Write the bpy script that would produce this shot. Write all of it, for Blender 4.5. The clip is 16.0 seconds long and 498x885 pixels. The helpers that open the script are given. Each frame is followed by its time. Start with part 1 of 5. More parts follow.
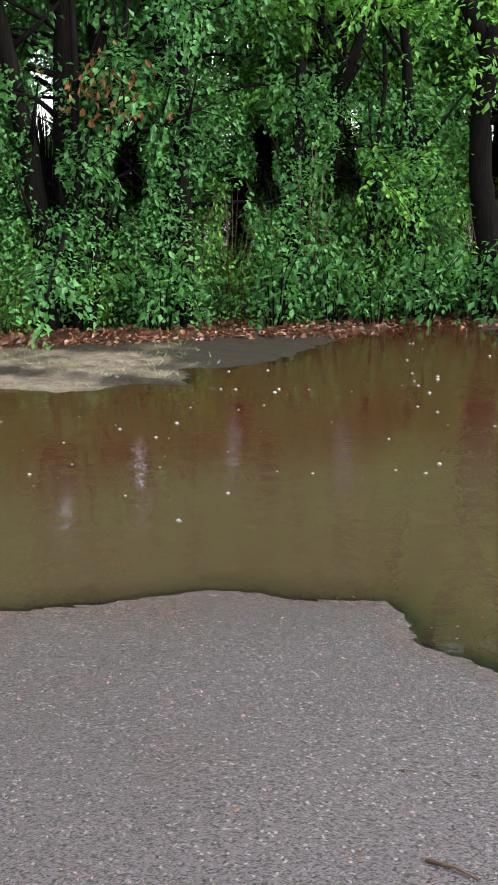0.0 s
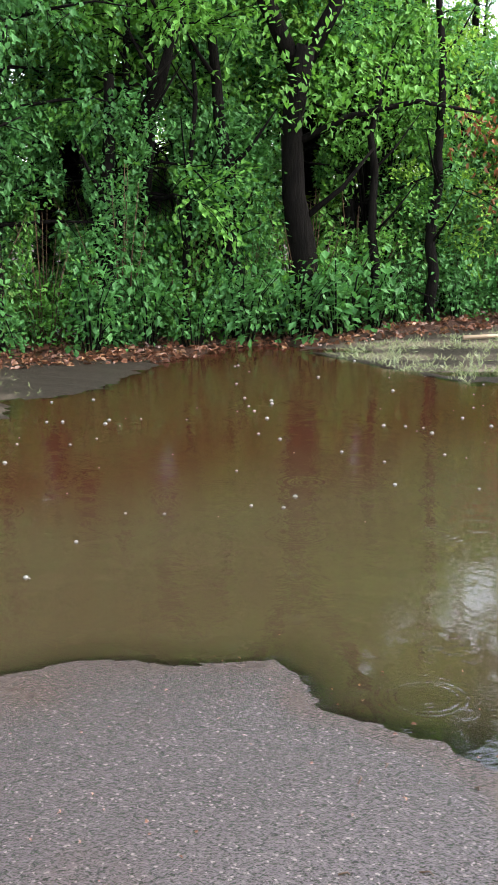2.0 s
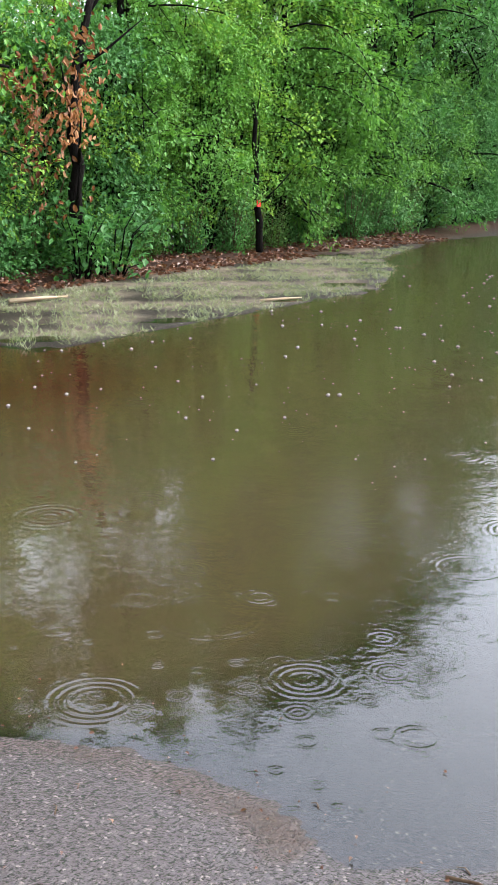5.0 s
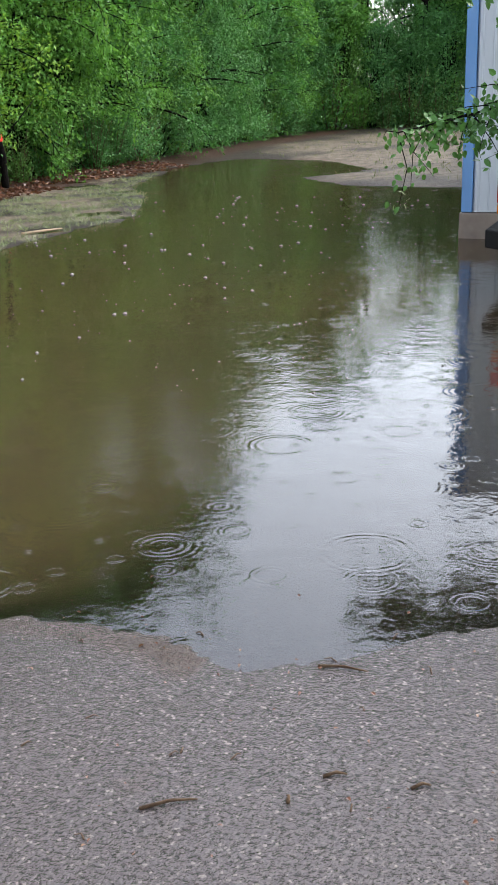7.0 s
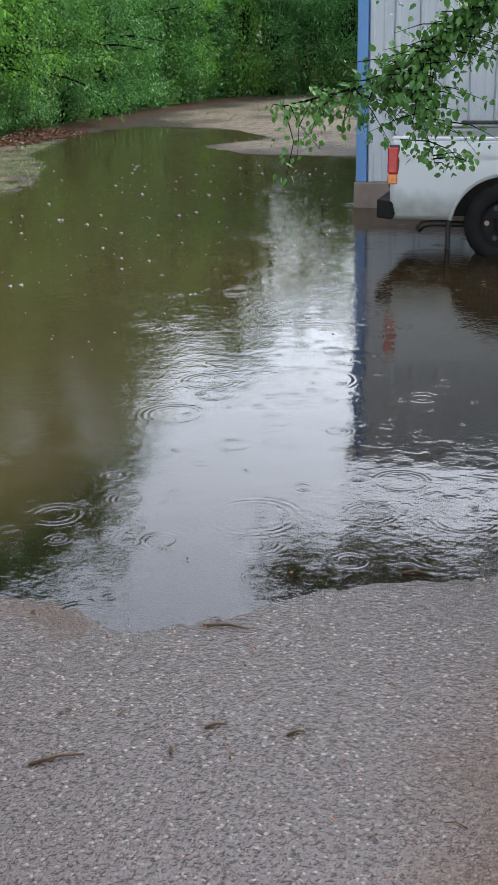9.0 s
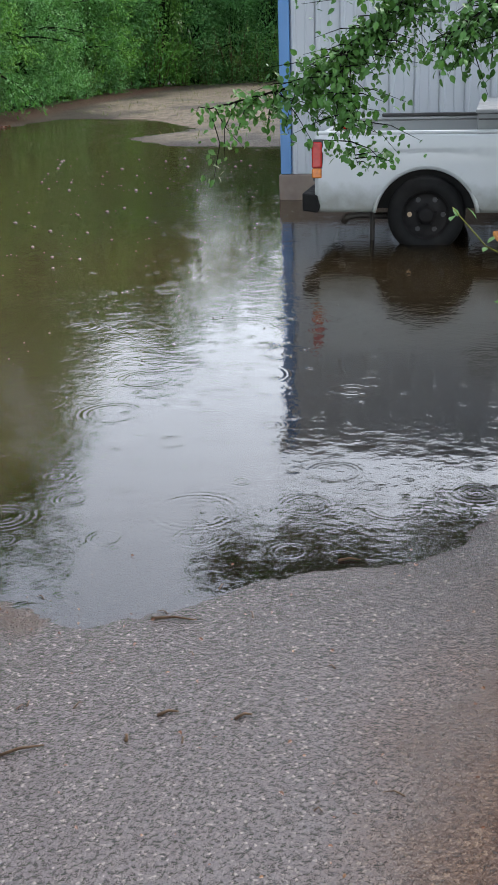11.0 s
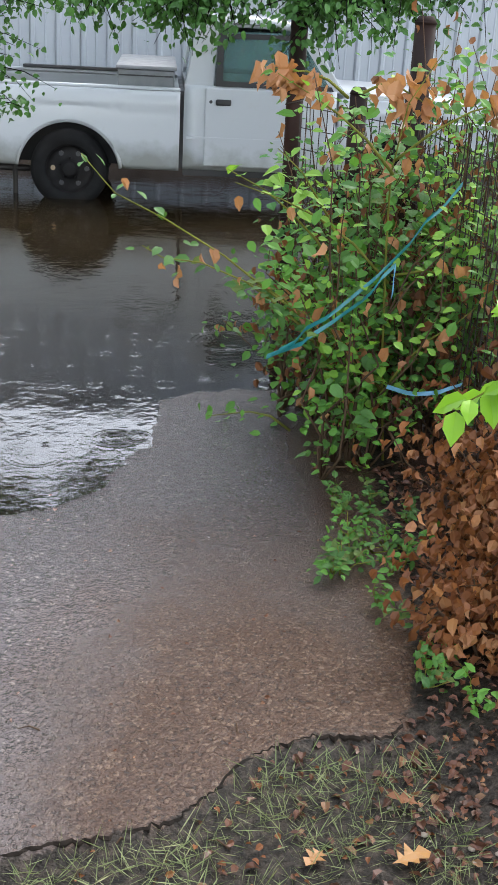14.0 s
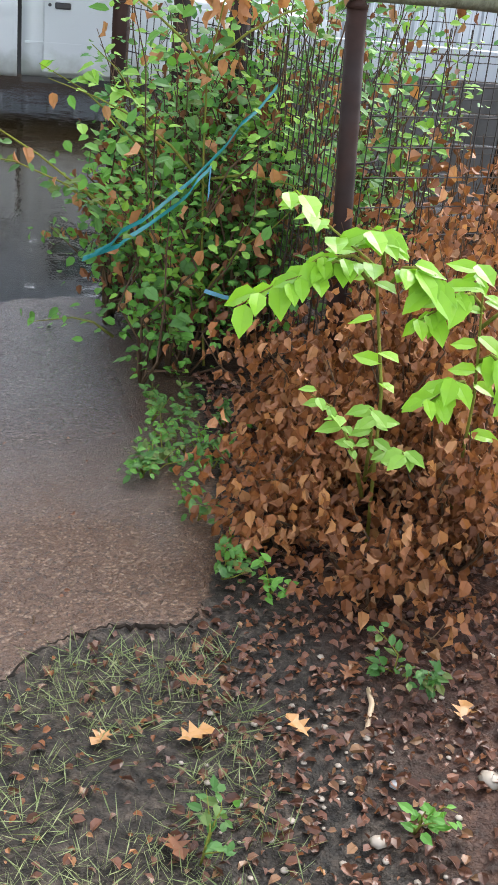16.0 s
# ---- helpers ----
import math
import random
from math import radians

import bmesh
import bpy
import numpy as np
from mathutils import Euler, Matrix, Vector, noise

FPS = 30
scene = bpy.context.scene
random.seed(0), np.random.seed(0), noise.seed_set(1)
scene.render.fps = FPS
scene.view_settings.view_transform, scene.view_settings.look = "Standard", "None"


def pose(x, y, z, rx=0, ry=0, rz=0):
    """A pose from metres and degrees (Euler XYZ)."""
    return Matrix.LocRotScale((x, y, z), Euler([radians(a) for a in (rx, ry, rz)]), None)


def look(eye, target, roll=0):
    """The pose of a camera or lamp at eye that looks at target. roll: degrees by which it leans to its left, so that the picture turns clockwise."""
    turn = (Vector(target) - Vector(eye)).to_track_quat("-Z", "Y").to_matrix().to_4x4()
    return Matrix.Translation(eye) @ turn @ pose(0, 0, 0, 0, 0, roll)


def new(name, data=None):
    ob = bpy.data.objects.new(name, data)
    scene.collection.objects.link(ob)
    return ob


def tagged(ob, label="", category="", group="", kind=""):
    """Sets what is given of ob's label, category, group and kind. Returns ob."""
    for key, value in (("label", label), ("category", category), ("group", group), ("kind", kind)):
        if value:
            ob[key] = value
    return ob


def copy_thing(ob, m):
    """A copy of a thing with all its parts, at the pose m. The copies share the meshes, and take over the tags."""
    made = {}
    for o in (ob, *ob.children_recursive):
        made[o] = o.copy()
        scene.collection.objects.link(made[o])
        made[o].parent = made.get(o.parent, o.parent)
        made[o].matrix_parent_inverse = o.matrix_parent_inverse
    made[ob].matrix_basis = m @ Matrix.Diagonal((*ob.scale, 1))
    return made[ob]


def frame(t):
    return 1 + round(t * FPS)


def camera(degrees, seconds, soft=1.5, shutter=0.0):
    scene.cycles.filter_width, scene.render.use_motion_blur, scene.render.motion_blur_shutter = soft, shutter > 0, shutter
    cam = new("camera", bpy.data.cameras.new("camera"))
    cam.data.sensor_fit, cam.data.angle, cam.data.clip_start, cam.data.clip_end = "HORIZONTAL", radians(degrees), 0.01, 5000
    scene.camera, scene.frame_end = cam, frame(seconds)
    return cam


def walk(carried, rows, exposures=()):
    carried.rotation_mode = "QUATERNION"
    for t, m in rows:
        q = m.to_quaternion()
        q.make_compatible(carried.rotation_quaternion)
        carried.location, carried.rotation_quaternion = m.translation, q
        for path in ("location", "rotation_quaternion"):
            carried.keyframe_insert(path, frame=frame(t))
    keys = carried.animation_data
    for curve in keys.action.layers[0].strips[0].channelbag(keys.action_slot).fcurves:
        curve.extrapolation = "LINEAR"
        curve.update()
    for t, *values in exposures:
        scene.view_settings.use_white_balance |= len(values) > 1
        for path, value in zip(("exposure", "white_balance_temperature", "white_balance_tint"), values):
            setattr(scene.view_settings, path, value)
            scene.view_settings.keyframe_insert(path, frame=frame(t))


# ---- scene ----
cam = camera(25.0, 16.0)
PATH = [
    (0, (1.395, 0.272, 1.645), (-0.434, 0.943, 1.195), -0.6),
    (0.5, (1.296, 0.223, 1.644), (-0.5, 0.975, 1.188), -0.1),
    (1, (1.165, 0.121, 1.648), (-0.613, 0.914, 1.189), -0.4),
    (1.5, (1.021, 0.165, 1.633), (-0.727, 1.032, 1.193), -0.5),
    (2, (0.852, 0.215, 1.648), (-0.83, 1.211, 1.225), -0.7),
    (2.5, (0.678, 0.138, 1.662), (-0.915, 1.27, 1.24), -1.0),
    (3, (0.57, 0.097, 1.685), (-0.941, 1.331, 1.245), -1.3),
    (3.5, (0.517, 0.199, 1.657), (-0.91, 1.526, 1.205), -1.1),
    (4, (0.498, 0.227, 1.65), (-0.829, 1.65, 1.185), -0.5),
    (4.5, (0.367, 0.166, 1.669), (-0.841, 1.687, 1.191), 0.1),
    (5, (0.36, 0.117, 1.679), (-0.739, 1.712, 1.182), 0.6),
    (5.2, (0.342, 0.078, 1.691), (-0.715, 1.699, 1.185), 0.8),
    (7.3, (0.336, -0.532, 1.651), (-0.31, 1.251, 1.016), -0.8),
    (7.5, (0.353, -0.538, 1.664), (-0.262, 1.25, 1.014), -0.0),
    (8, (0.407, -0.555, 1.678), (-0.172, 1.242, 1.019), -0.0),
    (10.5, (0.475, -0.69, 1.766), (0.003, 1.128, 1.079), -1.9),
    (11, (0.482, -0.735, 1.789), (0.056, 1.092, 1.098), -1.8),
    (11.5, (0.436, -0.701, 1.751), (0.073, 1.141, 1.061), -1.7),
    (12, (0.422, -0.707, 1.75), (0.152, 1.15, 1.058), -1.1),
    (12.5, (0.429, -0.721, 1.752), (0.289, 1.148, 1.056), -0.5),
    (13, (0.44, -0.719, 1.742), (0.45, 1.152, 1.035), 0.8),
    (13.5, (0.491, -0.753, 1.743), (0.616, 1.106, 1.016), 2.3),
    (14, (0.573, -0.779, 1.746), (0.744, 1.068, 0.998), 3.2),
    (14.5, (0.662, -0.829, 1.75), (0.876, 1.012, 0.998), 3.7),
    (15, (0.723, -0.862, 1.742), (0.995, 0.963, 0.97), 4.2),
    (15.5, (0.703, -0.843, 1.72), (1.053, 0.948, 0.902), 5.3),
    (16, (0.744, -0.853, 1.696), (1.154, 0.91, 0.844), 6.2),
]
walk(cam, [(t, look(eye, target, roll)) for t, eye, target, roll in PATH],
     exposures=[(0, 2.6), (2.5, 2.7), (5.2, 2.6), (8, 2.1), (12.5, 2.1), (14, 2.4), (16, 2.65)])

# ---- light ----
SUN_EL, SUN_AZ = radians(46), radians(38)
world = bpy.data.worlds.new("overcast")
scene.world = world
world.use_nodes = True
wn, wl = world.node_tree.nodes, world.node_tree.links
sky = wn.new("ShaderNodeTexSky")
sky.sky_type, sky.sun_disc = "NISHITA", False
sky.sun_elevation, sky.sun_rotation, sky.dust_density = SUN_EL, SUN_AZ, 1.6
pale = wn.new("ShaderNodeHueSaturation")
pale.inputs["Saturation"].default_value = 0.42
wl.new(sky.outputs[0], pale.inputs["Color"])
wl.new(pale.outputs[0], wn["Background"].inputs["Color"])
wn["Background"].inputs["Strength"].default_value = 0.15
sun_data = bpy.data.lights.new("sun", "SUN")
sun_data.energy, sun_data.angle, sun_data.color = 0.5, radians(30), (1.0, 0.97, 0.92)
sun = new("sun", sun_data)
sun.matrix_world = look((8, 10, 13.3), (0, 0, 0))


# ---- materials ----
class Mat:
    """A node material with a few shortcuts."""

    def __init__(self, name, rough=0.5, metal=0.0, spec=0.5):
        self.m = bpy.data.materials.new(name)
        self.m.use_nodes = True
        self.n, self.l = self.m.node_tree.nodes, self.m.node_tree.links
        self.b, self.out = self.n["Principled BSDF"], self.n["Material Output"]
        self.b.inputs["Roughness"].default_value = rough
        self.b.inputs["Metallic"].default_value = metal
        self.b.inputs["Specular IOR Level"].default_value = spec
        self.co = None

    def coord(self):
        if not self.co:
            self.co = self.n.new("ShaderNodeNewGeometry").outputs["Position"]
        return self.co

    def objco(self):
        return self.n.new("ShaderNodeTexCoord").outputs["Object"]

    def noise(self, scale, detail=4.0, rough=0.55, co=None):
        t = self.n.new("ShaderNodeTexNoise")
        t.inputs["Scale"].default_value, t.inputs["Detail"].default_value, t.inputs["Roughness"].default_value = scale, detail, rough
        self.l.new(co or self.coord(), t.inputs["Vector"])
        return t.outputs["Fac"]

    def voronoi(self, scale, out="Distance", co=None):
        t = self.n.new("ShaderNodeTexVoronoi")
        t.inputs["Scale"].default_value = scale
        self.l.new(co or self.coord(), t.inputs["Vector"])
        return t.outputs[out]

    def ramp(self, fac, *stops):
        r = self.n.new("ShaderNodeValToRGB")
        el = r.color_ramp.elements
        while len(el) < len(stops):
            el.new(0.5)
        for e, (p, c) in zip(el, stops):
            e.position = p
            e.color = (*c, 1) if isinstance(c, tuple) else (c, c, c, 1)
        self.l.new(fac, r.inputs[0])
        return r.outputs[0]

    def mix(self, fac, a, b, kind="MIX"):
        x = self.n.new("ShaderNodeMix")
        x.data_type, x.blend_type = "RGBA", kind
        for sock, v in ((x.inputs[0], fac), (x.inputs[6], a), (x.inputs[7], b)):
            if isinstance(v, tuple):
                sock.default_value = (*v, 1)
            elif isinstance(v, (int, float)):
                sock.default_value = v if sock == x.inputs[0] else (v, v, v, 1)
            else:
                self.l.new(v, sock)
        return x.outputs[2]

    def math(self, op, a, b=0.0):
        x = self.n.new("ShaderNodeMath")
        x.operation = op
        for sock, v in zip(x.inputs, (a, b)):
            if isinstance(v, (int, float)):
                sock.default_value = v
            else:
                self.l.new(v, sock)
        return x.outputs[0]

    def set(self, **kw):
        for k, v in kw.items():
            self.l.new(v, self.b.inputs[k.replace("_", " ")])
        return self

    def bump(self, height, strength=0.5, dist=0.01):
        x = self.n.new("ShaderNodeBump")
        x.inputs["Strength"].default_value, x.inputs["Distance"].default_value = strength, dist
        self.l.new(height, x.inputs["Height"])
        self.l.new(x.outputs[0], self.b.inputs["Normal"])
        return x.outputs[0]


def painted(name, c, rough=0.4, metal=0.0, dirt=(0.12, 0.09, 0.06), amount=0.35, spec=0.5):
    """Paint or metal with grime in patches and fine relief."""
    k = Mat(name, rough, metal, spec)
    n = k.ramp(k.noise(3.0, 6), (0.45, 0.0), (0.8, amount))
    k.set(Base_Color=k.mix(n, c, dirt), Roughness=k.ramp(k.noise(9.0), (0.3, rough * 0.7), (0.8, min(1, rough * 1.4))))
    k.bump(k.noise(60.0), 0.08, 0.004)
    return k.m


def leafy(name, dark, light, odd=None, gloss=0.5, through_light=0.4):
    """Leaves: each leaf its own shade, with light coming through."""
    k = Mat(name, gloss, 0, 0.3)
    isl = k.n.new("ShaderNodeNewGeometry").outputs["Random Per Island"]
    obj = k.n.new("ShaderNodeObjectInfo").outputs["Random"]
    stops = [(0.0, dark), (0.85, light)] + ([(0.93, odd)] if odd else [])
    c = k.ramp(isl, *stops)
    c = k.mix(k.ramp(obj, (0.0, 0.0), (1.0, 0.45)), c, tuple(min(1, v * w) for v, w in zip(light, (1.1, 1.15, 0.8))))
    c = k.mix(0.5, c, k.ramp(k.noise(2.4, 2), (0.36, dark), (0.64, light)))
    k.set(Base_Color=c)
    tr = k.n.new("ShaderNodeBsdfTranslucent")
    k.l.new(k.mix(0.6, c, (1.0, 1.0, 0.3), "MULTIPLY"), tr.inputs[0])
    mx = k.n.new("ShaderNodeMixShader")
    mx.inputs[0].default_value = through_light
    k.l.new(k.b.outputs[0], mx.inputs[1])
    k.l.new(tr.outputs[0], mx.inputs[2])
    k.l.new(mx.outputs[0], k.out.inputs[0])
    return k.m


LEAF_DEEP = leafy("leaf_deep_green", (0.040, 0.130, 0.040), (0.095, 0.260, 0.070))
LEAF_FRESH = leafy("leaf_fresh_green", (0.060, 0.175, 0.032), (0.150, 0.350, 0.060))
LEAF_LIME = leafy("leaf_lime_green", (0.125, 0.27, 0.035), (0.26, 0.46, 0.07))
LEAF_SHRUB = leafy("leaf_shrub", (0.035, 0.105, 0.026), (0.12, 0.26, 0.065), (0.20, 0.19, 0.05))
LEAF_BOUGH = leafy("leaf_drooping_bough", (0.026, 0.082, 0.020), (0.085, 0.205, 0.045), gloss=0.4, through_light=0.25)
LEAF_BRIGHT = leafy("leaf_bright_seedling", (0.15, 0.33, 0.02), (0.27, 0.50, 0.04), gloss=0.3)
LEAF_DEAD = leafy("leaf_withered", (0.050, 0.016, 0.007), (0.30, 0.115, 0.045), (0.46, 0.26, 0.13), 0.5, 0.25)
LEAF_TAN = leafy("leaf_tan_withered", (0.30, 0.12, 0.05), (0.50, 0.25, 0.12), (0.42, 0.20, 0.09), 0.5, 0.3)
LITTER = leafy("leaf_litter", (0.05, 0.022, 0.014), (0.16, 0.065, 0.035), (0.30, 0.17, 0.08), 0.35, 0.05)
OAK = leafy("oak_leaf_tan", (0.26, 0.12, 0.04), (0.38, 0.20, 0.08), None, 0.35, 0.1)
GRASS = leafy("grass_blades", (0.10, 0.14, 0.05), (0.24, 0.27, 0.13), (0.36, 0.31, 0.18), 0.4, 0.2)
GRASS_PALE = leafy("grass_pale", (0.15, 0.19, 0.09), (0.28, 0.32, 0.19), (0.38, 0.34, 0.22), 0.4, 0.2)


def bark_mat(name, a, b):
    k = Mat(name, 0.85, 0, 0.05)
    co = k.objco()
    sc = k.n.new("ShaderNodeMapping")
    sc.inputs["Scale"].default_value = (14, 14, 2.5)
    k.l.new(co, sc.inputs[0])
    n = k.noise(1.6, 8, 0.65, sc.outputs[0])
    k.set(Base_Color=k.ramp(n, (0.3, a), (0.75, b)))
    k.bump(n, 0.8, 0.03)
    return k.m


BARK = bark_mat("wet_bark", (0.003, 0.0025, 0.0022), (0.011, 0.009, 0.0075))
TWIG = bark_mat("twig_bark", (0.05, 0.03, 0.02), (0.13, 0.085, 0.05))
STEM = bark_mat("green_stem", (0.10, 0.11, 0.02), (0.24, 0.24, 0.05))
MOSSY = bark_mat("mossy_pole", (0.10, 0.10, 0.07), (0.22, 0.22, 0.15))


def ground_mat():
    k = Mat("wet_ground", 0.45, 0, 0.6)
    at = k.n.new("ShaderNodeAttribute")
    at.attribute_name = "masks"
    sep = k.n.new("ShaderNodeSeparateColor")
    k.l.new(at.outputs["Color"], sep.inputs[0])
    jit = k.math("MULTIPLY", k.math("SUBTRACT", k.noise(18, 5, 0.7), 0.5), 0.34)
    edge = lambda s, w=0.02: k.ramp(k.math("ADD", s, jit), (0.5 - w, 0.0), (0.5 + w, 1.0))
    # asphalt: packed stones with dark pits between, brown silt washed over it
    grain = k.noise(120, 3, 0.7)
    stone = k.voronoi(125)
    shade = k.n.new("ShaderNodeSeparateColor")
    k.l.new(k.voronoi(125, "Color"), shade.inputs[0])
    pits = k.noise(74, 2, 0.7)
    top = k.math("SUBTRACT", 1.0, stone)
    binder = k.ramp(shade.outputs[0], (0.0, (0.062, 0.049, 0.047)), (0.6, (0.084, 0.068, 0.065)), (0.95, (0.104, 0.086, 0.080)), (0.985, (0.20, 0.17, 0.15)))
    binder = k.mix(k.ramp(grain, (0.35, 0.45), (0.62, 0.0)), binder, (0.022, 0.018, 0.018))
    silt = k.ramp(shade.outputs[1], (0.0, (0.044, 0.021, 0.011)), (0.8, (0.070, 0.036, 0.020)), (0.985, (0.15, 0.10, 0.065)))
    brown = k.ramp(k.math("ADD", at.outputs["Alpha"], k.math("MULTIPLY", k.math("SUBTRACT", k.noise(1.6, 6, 0.65), 0.5), 0.9)), (0.18, 0.0), (0.80, 1.0))
    asphalt = k.mix(brown, binder, silt)
    asphalt = k.mix(k.ramp(pits, (0.34, 0.75), (0.42, 0.0)), asphalt, (0.010, 0.008, 0.008))
    asphalt = k.mix(k.ramp(k.noise(0.9, 4), (0.35, 0.0), (0.7, 0.35)), asphalt, (0.045, 0.036, 0.034))
    # earth, pale sandy gravel and leaf mould
    n1 = k.noise(35, 6, 0.7)
    earth = k.ramp(n1, (0.34, (0.006, 0.005, 0.004)), (0.5, (0.020, 0.016, 0.012)), (0.68, (0.065, 0.050, 0.038)))
    sand = k.ramp(k.mix(0.5, n1, k.noise(5, 5)), (0.36, (0.035, 0.026, 0.018)), (0.5, (0.115, 0.092, 0.066)), (0.64, (0.20, 0.168, 0.128)))
    litter = k.ramp(k.noise(26, 5, 0.7), (0.3, (0.012, 0.007, 0.005)), (0.52, (0.038, 0.018, 0.012)), (0.70, (0.085, 0.043, 0.026)))
    c = k.mix(edge(sep.outputs[1], 0.14), earth, sand)
    c = k.mix(edge(sep.outputs[2], 0.15), c, litter)
    c = k.mix(edge(sep.outputs[0]), c, asphalt)
    k.set(Base_Color=c)
    wet = k.mix(brown, k.ramp(k.noise(2.2, 4), (0.35, 0.13), (0.65, 0.22)), 0.40)
    wet = k.mix(edge(sep.outputs[0]), 0.55, wet)
    k.set(Specular_IOR_Level=k.mix(edge(sep.outputs[0]), 0.14, k.mix(brown, 0.55, 0.22)))
    k.set(Roughness=k.mix(edge(sep.outputs[1], 0.14), wet, 0.6))
    rough_top = k.math("ADD", k.math("MULTIPLY", top, 0.55), k.math("ADD", k.math("MULTIPLY", grain, 0.5), k.math("MULTIPLY", k.ramp(pits, (0.34, 0.0), (0.5, 1.0)), 0.7)))
    k.bump(rough_top, 0.8, 0.0042)
    return k.m


def water_mat():
    k = Mat("muddy_water", 0.9, 0, 0.0)
    at = k.n.new("ShaderNodeAttribute")
    at.attribute_name = "depth"
    deep = k.ramp(at.outputs["Fac"], (0.0, 0.0), (0.05, 0.5), (0.22, 0.88), (1.0, 0.96))
    stir = k.n.new("ShaderNodeAttribute")
    stir.attribute_name = "stirred"
    tan = k.ramp(k.math("ADD", stir.outputs["Fac"], k.math("MULTIPLY", k.math("SUBTRACT", k.noise(0.7, 3), 0.5), 0.5)), (0.25, 0.0), (0.75, 1.0))
    silt = k.mix(tan, (0.044, 0.0165, 0.008), (0.052, 0.0365, 0.018))
    k.set(Base_Color=silt)
    clear = k.n.new("ShaderNodeBsdfTransparent")
    clear.inputs[0].default_value = (0.58, 0.54, 0.50, 1)
    body = k.n.new("ShaderNodeMixShader")
    k.l.new(deep, body.inputs[0])
    k.l.new(clear.outputs[0], body.inputs[1])
    k.l.new(k.b.outputs[0], body.inputs[2])
    # surface: small wavelets and rain rings
    def rings(scale, freq, keep, seed):
        mp = k.n.new("ShaderNodeMapping")
        mp.inputs["Location"].default_value = (seed, seed * 1.7, 0)
        k.l.new(k.coord(), mp.inputs[0])
        v = k.n.new("ShaderNodeTexVoronoi")
        v.voronoi_dimensions = "2D"
        v.inputs["Scale"].default_value = scale
        v.inputs["Randomness"].default_value = 0.85
        k.l.new(mp.outputs[0], v.inputs["Vector"])
        d = k.math("DIVIDE", v.outputs["Distance"], scale)
        pick = k.n.new("ShaderNodeSeparateColor")
        k.l.new(v.outputs["Color"], pick.inputs[0])
        radius = k.math("MULTIPLY", pick.outputs[1], 0.40 / scale)
        off = k.math("ABSOLUTE", k.math("SUBTRACT", d, radius))
        env = k.math("MAXIMUM", k.math("SUBTRACT", 1.0, k.math("MULTIPLY", off, scale * 6.0)), 0.0)
        env = k.math("MULTIPLY", env, k.math("MULTIPLY", env, k.math("SUBTRACT", 1.25, pick.outputs[1])))
        on = k.math("GREATER_THAN", pick.outputs[0], 1.0 - keep)
        return k.math("MULTIPLY", k.math("MULTIPLY", k.math("SINE", k.math("MULTIPLY", k.math("SUBTRACT", d, radius), freq)), env), on)
    h = k.math("MULTIPLY", rings(0.9, 130, 0.35, 3.1), 0.22)
    for scale, freq, keep, seed, amp in ((1.7, 190, 0.4, 9.4, 0.16), (2.9, 260, 0.45, 7.7, 0.13), (6.0, 420, 0.45, 1.3, 0.09)):
        h = k.math("ADD", h, k.math("MULTIPLY", rings(scale, freq, keep, seed), amp))
    # wind wavelets, stronger in patches
    gust = k.ramp(k.noise(0.55, 3), (0.40, 0.17), (0.62, 0.75))
    chop = k.math("ADD", k.math("MULTIPLY", k.noise(11, 2), 0.9), k.math("MULTIPLY", k.noise(32, 2), 0.42))
    h = k.math("ADD", h, k.math("MULTIPLY", chop, gust))
    h = k.math("ADD", h, k.math("MULTIPLY", k.noise(4, 2), 0.5))
    bp = k.n.new("ShaderNodeBump")
    bp.inputs["Strength"].default_value, bp.inputs["Distance"].default_value = 1.0, 0.0036
    k.l.new(h, bp.inputs["Height"])
    fr = k.n.new("ShaderNodeFresnel")
    fr.inputs[0].default_value = 1.66
    k.l.new(bp.outputs[0], fr.inputs["Normal"])
    gl = k.n.new("ShaderNodeBsdfGlossy")
    gl.inputs["Roughness"].default_value = 0.008
    k.l.new(bp.outputs[0], gl.inputs["Normal"])
    mx = k.n.new("ShaderNodeMixShader")
    k.l.new(fr.outputs[0], mx.inputs[0])
    k.l.new(body.outputs[0], mx.inputs[1])
    k.l.new(gl.outputs[0], mx.inputs[2])
    k.l.new(mx.outputs[0], k.out.inputs[0])
    return k.m


GROUND, WATER = ground_mat(), water_mat()
WHITE_METAL = painted("white_sheet_metal", (0.42, 0.445, 0.475), 0.45, amount=0.12, dirt=(0.34, 0.34, 0.33))
BLUE_TRIM = painted("blue_trim", (0.085, 0.215, 0.44), 0.4, amount=0.25, dirt=(0.12, 0.2, 0.32))
ROOF_METAL = painted("grey_roof_metal", (0.5, 0.52, 0.54), 0.4, 0.3)
CONCRETE = painted("stained_concrete", (0.20, 0.155, 0.125), 0.75, dirt=(0.07, 0.05, 0.04), amount=0.7)
RUST = painted("rusty_pipe", (0.018, 0.010, 0.008), 0.75, 0.0, (0.055, 0.02, 0.011), 0.7, 0.2)
WIRE = painted("rusted_wire", (0.02, 0.014, 0.012), 0.7, 0.2)
TYRE = painted("tyre_rubber", (0.010, 0.010, 0.010), 0.85, dirt=(0.022, 0.018, 0.014), spec=0.15)
RIM = painted("dark_steel_rim", (0.012, 0.011, 0.011), 0.7, 0.1, (0.03, 0.022, 0.016), spec=0.2)
BLACK = painted("black_plastic", (0.02, 0.02, 0.022), 0.4, amount=0.2)
STEEL = painted("dark_steel", (0.05, 0.045, 0.042), 0.5, 0.6)
BOX_GREY = painted("weathered_grey_lid", (0.13, 0.14, 0.14), 0.5, 0.1, (0.3, 0.31, 0.31), 0.8)
